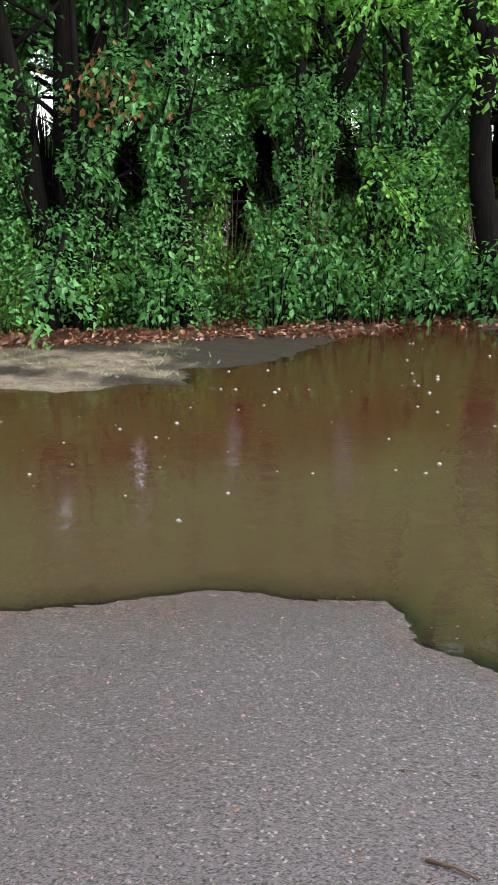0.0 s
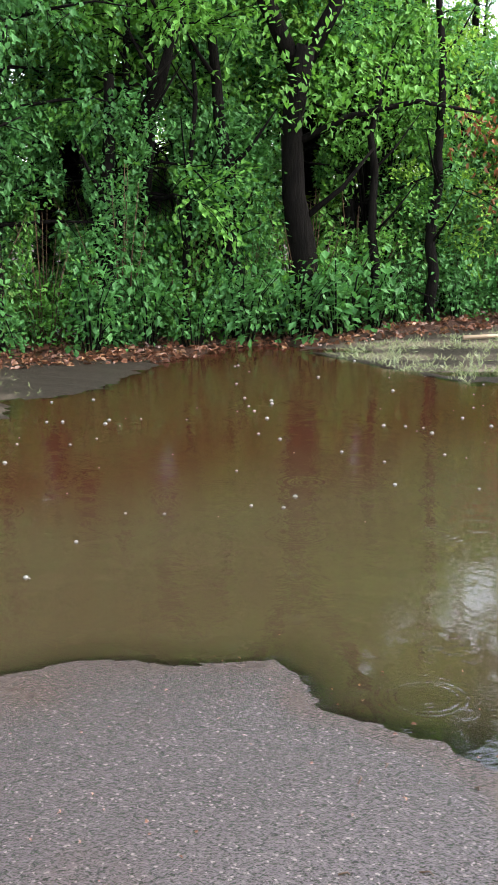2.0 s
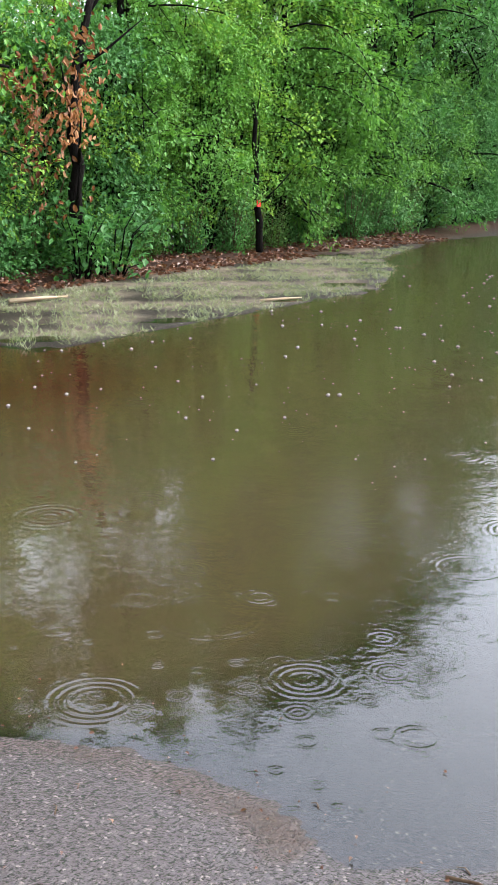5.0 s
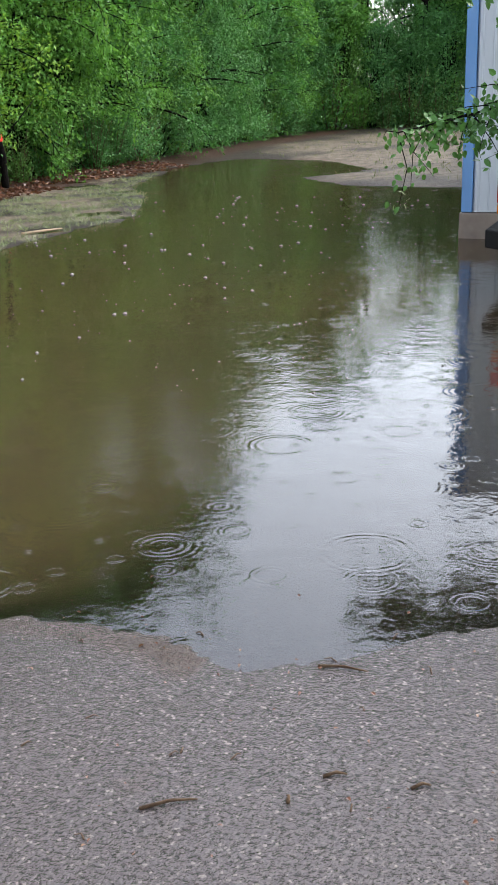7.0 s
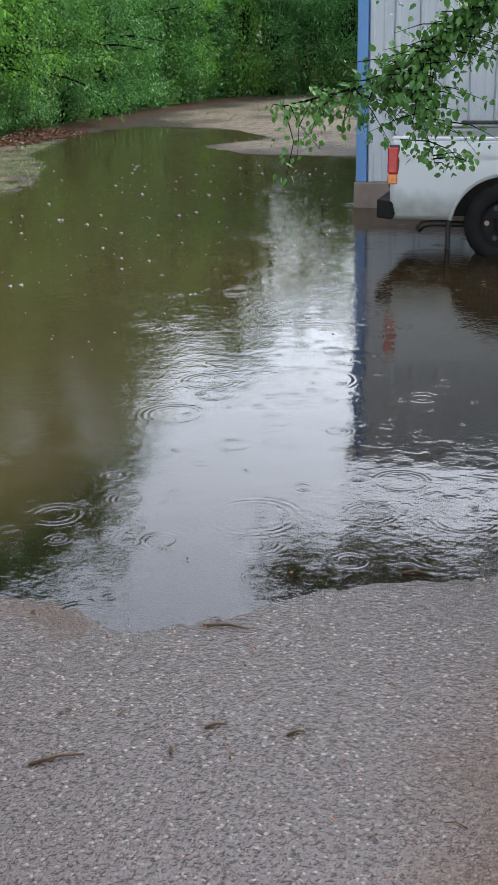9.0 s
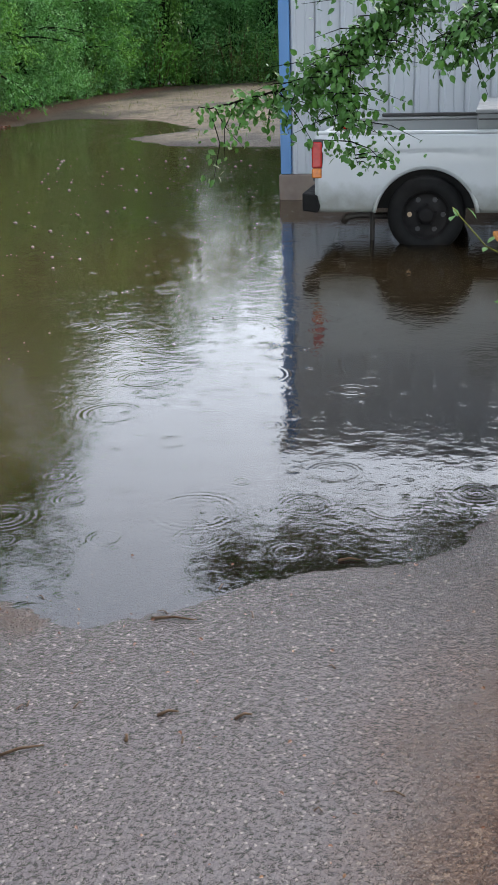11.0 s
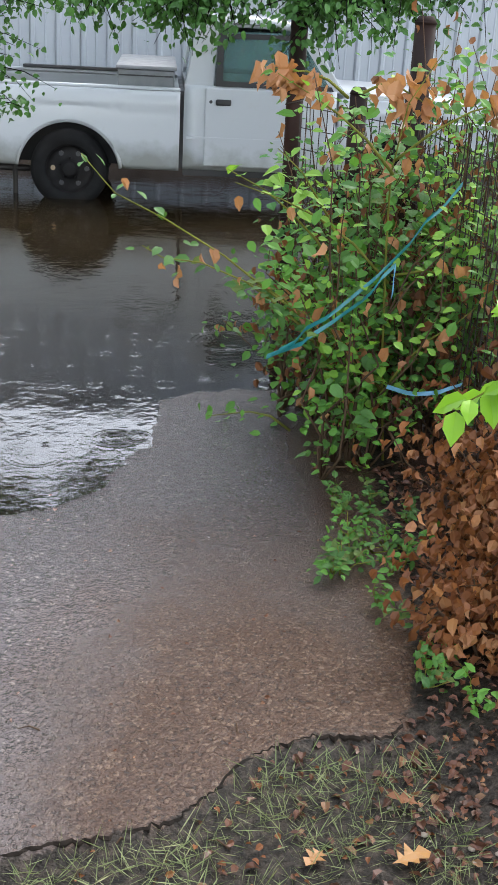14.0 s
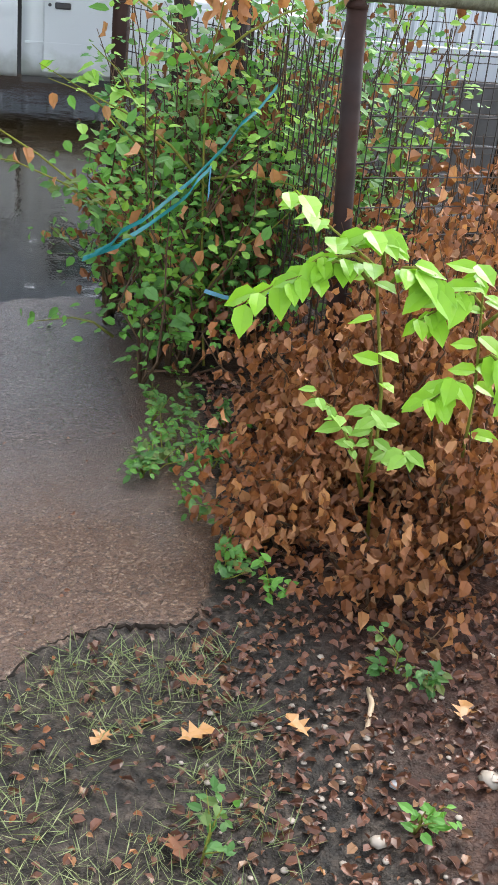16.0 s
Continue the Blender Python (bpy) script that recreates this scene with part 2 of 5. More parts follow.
BOARD_GREY = painted("weathered_board", (0.075, 0.072, 0.07), 0.7, dirt=(0.03, 0.026, 0.022), amount=0.8)
BOX_WHITE = painted("white_lid", (0.22, 0.23, 0.24), 0.4)
TEAL = painted("teal_ribbon", (0.015, 0.17, 0.17), 0.35, amount=0.1)
SKYBLUE = painted("pale_blue_ribbon", (0.12, 0.30, 0.42), 0.35, amount=0.1)
PEBBLE = painted("pale_pebble", (0.24, 0.20, 0.155), 0.5, amount=0.6)
WOOD_PALE = painted("pale_dead_wood", (0.36, 0.26, 0.16), 0.6)
# broken asphalt edge, coloured near-black to hold the shade of the step
RIM_DARK = painted("crumbled_asphalt_step_shade", (0.010, 0.008, 0.006), 0.9, dirt=(0.030, 0.020, 0.014), amount=0.8, spec=0.1)
ROPE = painted("pale_rope", (0.5, 0.42, 0.32), 0.8)


def car_paint():
    k = Mat("white_car_paint", 0.28)
    k.b.inputs["Coat Weight"].default_value = 0.4
    pos = k.n.new("ShaderNodeSeparateXYZ")
    k.l.new(k.coord(), pos.inputs[0])
    splash = k.math("ADD", pos.outputs[2], k.math("MULTIPLY", k.math("SUBTRACT", k.noise(5, 5), 0.5), 0.5))
    c = k.mix(k.ramp(splash, (0.34, 0.6), (0.52, 0.0)), (0.45, 0.47, 0.48), (0.20, 0.20, 0.15))
    c = k.mix(k.ramp(k.noise(14, 6, 0.7), (0.58, 0.0), (0.8, 0.25)), c, (0.4, 0.37, 0.32))
    k.set(Base_Color=c)
    return k.m


def lens_mat(name, c):
    k = Mat(name, 0.12)
    k.b.inputs["Coat Weight"].default_value = 0.6
    k.set(Base_Color=k.mix(k.ramp(k.noise(40), (0.4, 0.0), (0.7, 0.5)), c, tuple(v * 0.5 for v in c)))
    return k.m


def glass_mat():
    k = Mat("tinted_glass", 0.03)
    k.b.inputs["IOR"].default_value = 1.5
    k.b.inputs["Transmission Weight"].default_value = 0.8
    k.set(Base_Color=k.ramp(k.noise(2.0), (0.3, (0.30, 0.48, 0.47)), (0.7, (0.36, 0.55, 0.52))))
    return k.m


PAINT, RED_LENS, AMBER_LENS, GLASS = car_paint(), lens_mat("red_lens", (0.45, 0.015, 0.012)), lens_mat("amber_lens", (0.6, 0.16, 0.01)), glass_mat()
FLOWER = lens_mat("red_tag", (0.75, 0.03, 0.02))
FOAM = painted("bubble_foam", (0.17, 0.17, 0.15), 0.12, amount=0.1)


# ---- geometry helpers ----
class Geo:
    """Collects faces of one mesh."""

    def __init__(self):
        self.v, self.f = [], []

    def add(self, vs, fs):
        o = len(self.v)
        self.v.extend(tuple(p) for p in vs)
        self.f.extend(tuple(i + o for i in q) for q in fs)
        return self

    def box(self, x0, x1, y0, y1, z0, z1):
        vs = [(x, y, z) for x in (x0, x1) for y in (y0, y1) for z in (z0, z1)]
        return self.add(vs, [(0, 1, 3, 2), (4, 6, 7, 5), (0, 4, 5, 1), (2, 3, 7, 6), (0, 2, 6, 4), (1, 5, 7, 3)])

    def prism(self, pts, y0, y1):
        """A polygon in x and z, drawn out along y."""
        n = len(pts)
        vs = [(x, y0, z) for x, z in pts] + [(x, y1, z) for x, z in pts]
        return self.add(vs, [tuple(range(n)), tuple(range(2 * n - 1, n - 1, -1))] + [(i, i + n, (i + 1) % n + n, (i + 1) % n) for i in range(n)])

    def tube(self, pts, radii, seg=7):
        pts = [Vector(p) for p in pts]
        rings = []
        side = None
        for i, p in enumerate(pts):
            d = (pts[min(i + 1, len(pts) - 1)] - pts[max(i - 1, 0)]).normalized()
            ref = side if side else (Vector((1, 0, 0)) if abs(d.x) < 0.9 else Vector((0, 1, 0)))
            a = (ref - d * ref.dot(d)).normalized()
            side = a
            b = d.cross(a)
            rings.append([p + (a * math.cos(2 * math.pi * j / seg) + b * math.sin(2 * math.pi * j / seg)) * radii[i] for j in range(seg)])
        fs = [(i * seg + j, i * seg + (j + 1) % seg, (i + 1) * seg + (j + 1) % seg, (i + 1) * seg + j) for i in range(len(pts) - 1) for j in range(seg)]
        fs += [tuple(range(seg - 1, -1, -1)), tuple(range((len(pts) - 1) * seg, len(pts) * seg))]
        return self.add([q for r in rings for q in r], fs)

    def lathe(self, prof, cx, cz, seg=32):
        """A profile of (radius, y), turned round an axle along y."""
        vs = [(cx + r * math.cos(2 * math.pi * j / seg), y, cz + r * math.sin(2 * math.pi * j / seg)) for r, y in prof for j in range(seg)]
        return self.add(vs, [(i * seg + j, i * seg + (j + 1) % seg, (i + 1) * seg + (j + 1) % seg, (i + 1) * seg + j) for i in range(len(prof) - 1) for j in range(seg)])

    def sheet(self, rows):
        n = len(rows[0])
        return self.add([p for r in rows for p in r], [(i * n + j, i * n + j + 1, (i + 1) * n + j + 1, (i + 1) * n + j) for i in range(len(rows) - 1) for j in range(n - 1)])


def part(name, geo, material, parent=None, label="", bevel=0.0, smooth=False, thick=0.0):
    """One mesh object, under a thing or a part, or a thing by itself."""
    me = bpy.data.meshes.new(name)
    me.from_pydata(geo.v, [], geo.f)
    bm = bmesh.new()
    bm.from_mesh(me)
    bmesh.ops.recalc_face_normals(bm, faces=bm.faces)
    if bevel:
        bmesh.ops.bevel(bm, geom=[e for e in bm.edges if e.is_manifold and e.calc_face_angle(0) > 0.6], offset=bevel, segments=2, affect="EDGES", profile=0.5)
    for f in bm.faces:
        f.smooth = smooth
    bm.to_mesh(me)
    bm.free()
    me.materials.append(material)
    ob = new(name, me)
    if thick:
        s = ob.modifiers.new("thick", "SOLIDIFY")
        s.thickness, s.offset = thick, 0
    if parent:
        ob.parent = parent
    if label:
        ob["label"] = label
    return ob


def base(name, x, y, z, label, category, group="", rz=0):
    ob = new(name)
    ob.empty_display_size = 0.1
    ob.matrix_world = pose(x, y, z, 0, 0, rz)
    return tagged(ob, label, category, group)


LEAF_SHAPES = {
    "plain": ([(0, 0, 0), (0.45, 0.5, 0.12), (1, 0, -0.1), (0.45, -0.5, 0.12)], [(0, 2, 1), (0, 3, 2)]),
    "fine": ([(0, 0, 0), (0.22, 0.40, 0.1), (0.58, 0.43, 0.06), (1, 0, -0.16), (0.58, -0.43, 0.06), (0.22, -0.40, 0.1), (0.25, 0, 0.0), (0.6, 0, -0.03)],
             [(0, 6, 1), (1, 6, 7, 2), (2, 7, 3), (0, 5, 6), (5, 4, 7, 6), (4, 3, 7)]),
    "curled": ([(0, 0, 0), (0.25, 0.38, 0.25), (0.65, 0.40, 0.2), (0.95, 0.05, -0.25), (0.6, -0.30, 0.3), (0.22, -0.36, 0.22), (0.25, 0, 0.0), (0.62, 0.03, -0.02)],
               [(0, 6, 1), (1, 6, 7, 2), (2, 7, 3), (0, 5, 6), (5, 4, 7, 6), (4, 3, 7)]),
    "oak": ([(0, 0, 0), (0.18, 0.06, 0), (0.26, 0.30, 0.08), (0.36, 0.10, 0), (0.52, 0.42, 0.1), (0.62, 0.12, 0), (0.80, 0.24, 0.06), (1, 0, -0.05),
             (0.80, -0.26, 0.04), (0.62, -0.12, 0), (0.50, -0.40, 0.12), (0.36, -0.10, 0), (0.24, -0.28, 0.06), (0.18, -0.06, 0)],
            [(0, 13, 1), (1, 13, 11, 3), (1, 3, 2), (13, 12, 11), (3, 11, 9, 5), (3, 5, 4), (11, 10, 9), (5, 9, 8, 7), (5, 7, 6)]),
}


def leaves(name, pos, axis, up, length, ratio, material, parent=None, shape="plain", label=""):
    """Many leaves as one mesh: places, ways they point, their upper sides, lengths."""
    pos, axis, up, length = (np.asarray(a, float) for a in (pos, axis, up, length))
    axis /= np.linalg.norm(axis, axis=1)[:, None] + 1e-9
    side = np.cross(up, axis)
    side /= np.linalg.norm(side, axis=1)[:, None] + 1e-9
    nrm = np.cross(axis, side)
    vs, fs = LEAF_SHAPES[shape]
    n, kv = len(pos), len(vs)
    pts = np.zeros((n, kv, 3))
    for i, (a, b, c) in enumerate(vs):
        pts[:, i] = pos + length[:, None] * (axis * a + side * b * ratio + nrm * c * ratio)
    me = bpy.data.meshes.new(name)
    faces = [tuple(np.array(q) + o) for o in range(0, n * kv, kv) for q in fs]
    me.from_pydata(pts.reshape(-1, 3).tolist(), [], faces)
    me.materials.append(material)
    ob = new(name, me)
    if parent:
        ob.parent = parent
    if label:
        ob["label"] = label
    return ob


def unit(rng):
    v = rng.normal(size=3)
    return v / np.linalg.norm(v)


# ---- the lie of the land ----
POOL = [(-2.9, 0.3), (-2.86, 0.8), (-2.83, 1.2), (-2.80, 1.6), (-2.74, 1.76), (-2.56, 1.96), (-2.42, 2.25), (-2.25, 2.24), (-1.98, 2.17), (-1.80, 2.26), (-1.60, 2.35),
        (-1.30, 2.36), (-1.10, 2.35), (-0.94, 2.27), (-0.76, 2.25), (-0.50, 2.44), (-0.25, 2.67), (-0.04, 2.78), (0.22, 2.90), (0.36, 3.02), (0.45, 3.30), (0.56, 3.50), (0.60, 4.02), (0.80, 4.15),
        (1.12, 4.2), (2.6, 4.8), (7, 5.4), (8, 13), (-1.5, 13), (-1.2, 16.9),
        (-3.1, 17.5), (-5.0, 17.6), (-6.2, 19.0), (-5.4, 21.0), (-7.3, 23.6), (-9.4, 24.0), (-9.9, 21), (-9.3, 19.6), (-10.3, 18.0), (-10.4, 16.8), (-8.6, 16.2), (-7.8, 14.2), (-7.1, 12),
        (-7.0, 10), (-7.0, 8.2), (-7.4, 7.3), (-9.3, 7.6), (-10.2, 6.8), (-9.6, 5.3), (-8.4, 4.3), (-8.25, 3.25), (-7.6, 2.87), (-7.62, 1.85), (-7.95, 1.4), (-8.2, -6), (-3.4, -6)]
DRIVE = [(-4.5, -14), (-4.5, 6), (-2.5, 13), (6, 13), (6, 4.8), (1.3, 4.5), (1.15, 4.1), (1.44, 3.42), (1.42, 3.08), (1.38, 2.3), (1.32, 1.9), (1.26, 1.62), (1.19, 1.50),
         (1.0, 1.51), (0.88, 1.46), (0.79, 1.39), (0.74, 1.31), (0.65, 1.21), (0.51, 1.16), (0.38, 1.14), (0.0, 1.0), (-0.4, 0.6), (-0.6, -2), (-0.6, -14)]
SANDY = [(-7.0, 2.8), (-7.0, 0.5), (-9.8, 0.5), (-9.9, 2.4), (-9.4, 3.6), (-8.2, 3.6)]
GRASSY = [(-9.6, 7.0), (-6.6, 7.0), (-6.5, 13), (-7.6, 15.6), (-8.6, 17), (-9.5, 20.5), (-10.6, 20.0), (-10.5, 14), (-10.0, 9.2)]
FARSAND = [(-2, 16), (-7.5, 19), (-9.5, 26), (-10.5, 29), (-8.5, 36), (-5, 41), (3, 41), (3, 16)]


def signed(px, py, poly):
    """Distance to a closed outline, positive inside."""
    best = np.full(px.shape, 1e9)
    inside = np.zeros(px.shape, bool)
    for (ax, ay), (bx, by) in zip(poly, poly[1:] + poly[:1]):
        dx, dy = bx - ax, by - ay
        s = np.clip(((px - ax) * dx + (py - ay) * dy) / (dx * dx + dy * dy), 0, 1)
        best = np.minimum(best, np.hypot(px - ax - s * dx, py - ay - s * dy))
        if ay != by:
            inside ^= ((ay > py) != (by > py)) & (px < (bx - ax) * (py - ay) / (by - ay) + ax)
    return np.where(inside, best, -best)


def ripple(px, py, f, s):
    """A cheap smooth wobble of the land."""
    return (np.sin(px * f + s) * np.cos(py * f * 1.13 + 2 * s) + 0.6 * np.sin(px * f * 2.3 - py * f * 1.9 + s) + 0.4 * np.cos(px * f * 4.1 + py * f * 3.7 - s)) / 2


def land(px, py):
    px, py = np.asarray(px, float), np.asarray(py, float)
    d = signed(px, py, POOL) + 0.028 * ripple(px, py, 5.0, 1.0) + 0.015 * ripple(px, py, 23.0, 2.0)
    near = (px > -5.5) & (py < 16)
    d = np.clip(d + np.where(near, 0, 0.12 * ripple(px, py, 1.7, 0.3) + 0.10 * ripple(px, py, 4.5, 1.3)), -60, 60)
    dry = np.where(near, 0.055 * (1 - np.exp(d / 1.4)), 0.10 * (1 - np.exp(d / 1.2)))
    wet = -0.14 * (1 - np.exp(-d / np.where(near, 1.6, 1.1)))
    h = np.where(d > 0, wet, dry) + np.where(near, 0.0014 * ripple(px, py, 41, 1.1), 0.010 * ripple(px, py, 7.3, 0.4) + 0.007 * ripple(px, py, 17, 2.2)) * (np.abs(d) < 3)
    on = signed(px, py, DRIVE)
    soil = np.clip(-(on + 0.012 * ripple(px, py, 31, 0.5)) / 0.03, 0, 1) * near
    bank = np.clip((px - 1.2) / 1.0, 0, 1) * np.clip((9 - py) / 3, 0, 1) * soil
    h = h - 0.020 * soil + 0.10 * bank + soil * 0.008 * ripple(px, py, 14, 3)
    hump = signed(px, py, GRASSY)
    h = np.where(hump > 0, np.maximum(h * 0.35, 0.022 * ripple(px, py, 2.9, 0.4) + 0.010 * ripple(px, py, 9, 0.7) + 0.006), h)
    return h


def axis_steps(lo, a, b, hi, fine, mid, m0, m1):
    s = list(np.arange(a, b, fine))
    left = list(np.arange(m0, a, mid)) if m0 < a else []
    right = list(np.arange(b, m1, mid))
    out0, out1, step, v = [], [], mid, (left or s)[0]
    while v > lo:
        step *= 1.5
        v -= step
        out0.append(v)
    step, v = mid, right[-1]
    while v < hi:
        step *= 1.5
        v += step
        out1.append(v)
    return np.array(out0[::-1] + left + s + right + out1)


def grid_mesh(name, xs, ys, zf, material):
    gx, gy = np.meshgrid(xs, ys)
    gz = zf(gx, gy)
    n = len(xs)
    pts = np.stack([gx, gy, gz], -1).reshape(-1, 3)
    i, j = np.meshgrid(np.arange(len(ys) - 1), np.arange(n - 1), indexing="ij")
    a = (i * n + j).ravel()
    faces = np.stack([a, a + 1, a + n + 1, a + n], -1)
    me = bpy.data.meshes.new(name)
    me.from_pydata(pts.tolist(), [], faces.tolist())
    me.polygons.foreach_set("use_smooth", [True] * len(faces))
    me.materials.append(material)
    return new(name, me), pts


GX = axis_steps(-900, -3.2, 2.4, 900, 0.03, 0.11, -13, 8)
GY = axis_steps(-900, 0.2, 4.6, 1500, 0.03, 0.13, -4, 28)
ground, gp = grid_mesh("ground", GX, GY, land, GROUND)
tagged(ground, "wet asphalt drive, muddy soil and sandy bank round the flood", "ground", kind="structure")
col = np.ones((len(gp), 4))
edge01 = lambda poly, w: np.clip(0.5 + signed(gp[:, 0], gp[:, 1], poly) / w, 0, 1)
col[:, 0] = edge01(DRIVE, 0.4)
col[:, 1] = np.maximum.reduce([edge01(SANDY, 1.6) * np.clip(0.62 + 0.45 * ripple(gp[:, 0], gp[:, 1], 3.1, 0.2), 0, 1), edge01(GRASSY, 1.4) * np.clip(0.55 + 0.5 * ripple(gp[:, 0], gp[:, 1], 2.2, 0.9), 0, 1), edge01(FARSAND, 3.0) * np.clip(0.66 + 0.4 * ripple(gp[:, 0], gp[:, 1], 0.9, 0.6), 0, 1)])
wood_floor = np.where(gp[:, 0] < -6, np.clip(0.5 + (-9.9 - gp[:, 0]) / 1.2, 0, 1), 0)
verge = np.where((gp[:, 0] > 0.8) & (gp[:, 1] < 9), np.clip(0.1 + (gp[:, 0] - 1.25) / 0.8, 0, 1), 0)
col[:, 2] = np.maximum(wood_floor, verge)
silted = np.maximum(np.clip((gp[:, 0] + 0.05) / 0.65, 0, 1) * np.clip((3.5 - gp[:, 1]) / 2.2, 0, 1), np.clip((gp[:, 0] - 1.0) / 0.3, 0, 1)) * np.clip((4.4 - gp[:, 1]) / 0.8, 0, 1)
rim = np.exp(-((signed(gp[:, 0], gp[:, 1], POOL) + 0.05) / 0.12) ** 2) * (gp[:, 0] < -0.9)
col[:, 3] = np.maximum(silted, np.maximum(0.42 * rim, np.clip(0.12 + (-1.9 - gp[:, 0]) * 0.3, 0.12, 0.4)))
masks = ground.data.attributes.new("masks", "FLOAT_COLOR", "POINT")
masks.data.foreach_set("color", col.ravel())

water, wp = grid_mesh("water", axis_steps(-11, -3.4, 1.4, 6, 0.07, 0.2, -10.6, 5.9), axis_steps(-6, 0.5, 4.6, 24.6, 0.07, 0.2, -5.5, 24.0), lambda a, b: 0 * a, WATER)
tagged(water, "muddy brown floodwater with raindrop rings", "water", kind="structure")
depth = water.data.attributes.new("depth", "FLOAT", "POINT")
clear_side = np.clip((wp[:, 0] + 2.4) / 1.0, 0, 1) * np.clip((15 - wp[:, 1]) / 3, 0, 1)
stirred = water.data.attributes.new("stirred", "FLOAT", "POINT")
red = np.clip((-3.3 - wp[:, 0]) / 3.0, 0, 1) * np.clip((9.5 - wp[:, 1]) / 3.0, 0, 1)
stirred.data.foreach_set("value", np.clip(1 - red - 0.25 * (wp[:, 1] > 12), 0, 1))
depth.data.foreach_set("value", np.clip(-land(wp[:, 0], wp[:, 1]) / 0.10, 0, 1) * (1 - 0.96 * clear_side))


# broken rim of the asphalt above the mud; near-black colour holds the step's shade
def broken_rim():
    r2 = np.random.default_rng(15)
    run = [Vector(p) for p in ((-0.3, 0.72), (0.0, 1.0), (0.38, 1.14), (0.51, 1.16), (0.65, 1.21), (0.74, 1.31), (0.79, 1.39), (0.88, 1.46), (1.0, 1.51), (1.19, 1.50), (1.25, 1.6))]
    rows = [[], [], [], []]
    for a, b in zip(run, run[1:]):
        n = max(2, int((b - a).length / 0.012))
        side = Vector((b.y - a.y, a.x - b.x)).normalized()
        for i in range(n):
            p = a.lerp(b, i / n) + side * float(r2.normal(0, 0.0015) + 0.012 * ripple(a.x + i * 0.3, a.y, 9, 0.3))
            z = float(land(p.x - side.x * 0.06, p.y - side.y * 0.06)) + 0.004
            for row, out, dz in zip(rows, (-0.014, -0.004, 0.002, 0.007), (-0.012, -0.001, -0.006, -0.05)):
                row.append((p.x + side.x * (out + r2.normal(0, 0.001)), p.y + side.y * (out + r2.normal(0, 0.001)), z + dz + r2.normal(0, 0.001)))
    tagged(part("asphalt_rim", Geo().sheet(rows), RIM_DARK), "crumbling wet edge of the asphalt, blackened for the shade of the step", "asphalt edge", kind="structure")


broken_rim()


# ---- trees ----
def grow(rng, height, r0, spread, limbs, twigs, per, first=0.12, lean=(0, 0), leaf=0.09):
    """Wood and leaf arrays of one broad-leaved tree."""
    wood, P, A, U, S = Geo(), [], [], [], []
    n = 9
    wob = np.cumsum(rng.normal(0, 0.07, (n, 2)), 0)
    tr = [np.array([lean[0] * (i / (n - 1)) ** 1.3 + wob[i, 0] * (i > 0), lean[1] * (i / (n - 1)) ** 1.3 + wob[i, 1] * (i > 0), height * 0.92 * i / (n - 1) - (0.15 if i == 0 else 0)]) for i in range(n)]
    wood.tube(tr, [r0 * (1.35 if i == 0 else 1) * (1 - 0.85 * i / (n - 1)) for i in range(n)], 9)
    for li in range(limbs):
        f = first + (0.97 - first) * (li + rng.random()) / limbs
        k = f * (n - 1)
        i = min(int(k), n - 2)
        p = tr[i] + (tr[i + 1] - tr[i]) * (k - i)
        az = rng.random() * 2 * math.pi
        ln = spread * (0.55 + 0.6 * rng.random()) * (1.05 - 0.55 * abs(f - 0.45) * 1.6)
        d = np.array([math.cos(az), math.sin(az), rng.uniform(0.1, 0.75)])
        pts = [p]
        for s in range(5):
            d = d + np.array([0, 0, -0.16]) + rng.normal(0, 0.16, 3)
            pts.append(pts[-1] + d / np.linalg.norm(d) * ln / 5)
        rl = max(0.008, r0 * 0.35 * (1 - f * 0.7))
        wood.tube(pts, [rl * (1 - 0.8 * s / 5) for s in range(6)], 5)
        for t in range(twigs):
            s = rng.uniform(1.0, 5.0)
            q = pts[int(s)] + (pts[min(int(s) + 1, 5)] - pts[int(s)]) * (s - int(s))
            td = unit(rng) + 0.5 * d / np.linalg.norm(d) + np.array([0, 0, 0.05])
            td /= np.linalg.norm(td)
            tl = rng.uniform(0.35, 0.8)
            end = q + td * tl + np.array([0, 0, -0.12])
            wood.tube([q, (q + end) / 2 + np.array([0, 0, 0.04]), end], [0.007, 0.005, 0.002], 3)
            for m in range(per):
                u = (m + rng.random()) / per
                a = td + 1.1 * unit(rng) + np.array([0, 0, -0.35])
                P.append(q + (end - q) * u + unit(rng) * 0.09)
                A.append(a)
                U.append(np.array([0, 0, 1.0]) + 0.55 * unit(rng))
                S.append(leaf * rng.uniform(0.65, 1.25))
    return wood, P, A, U, S


def make_tree(name, seed, height, r0, spread, limbs, twigs, per, mat, label, group, at, rz=0, **kw):
    rng = np.random.default_rng(seed)
    wood, P, A, U, S = grow(rng, height, r0, spread, limbs, twigs, per, **kw)
    ob = base(name, at[0], at[1], float(land(*at)), label, "tree", group, rz)
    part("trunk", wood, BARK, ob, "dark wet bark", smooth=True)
    leaves("crown", P, A, U, S, 0.62, mat, ob)
    return ob


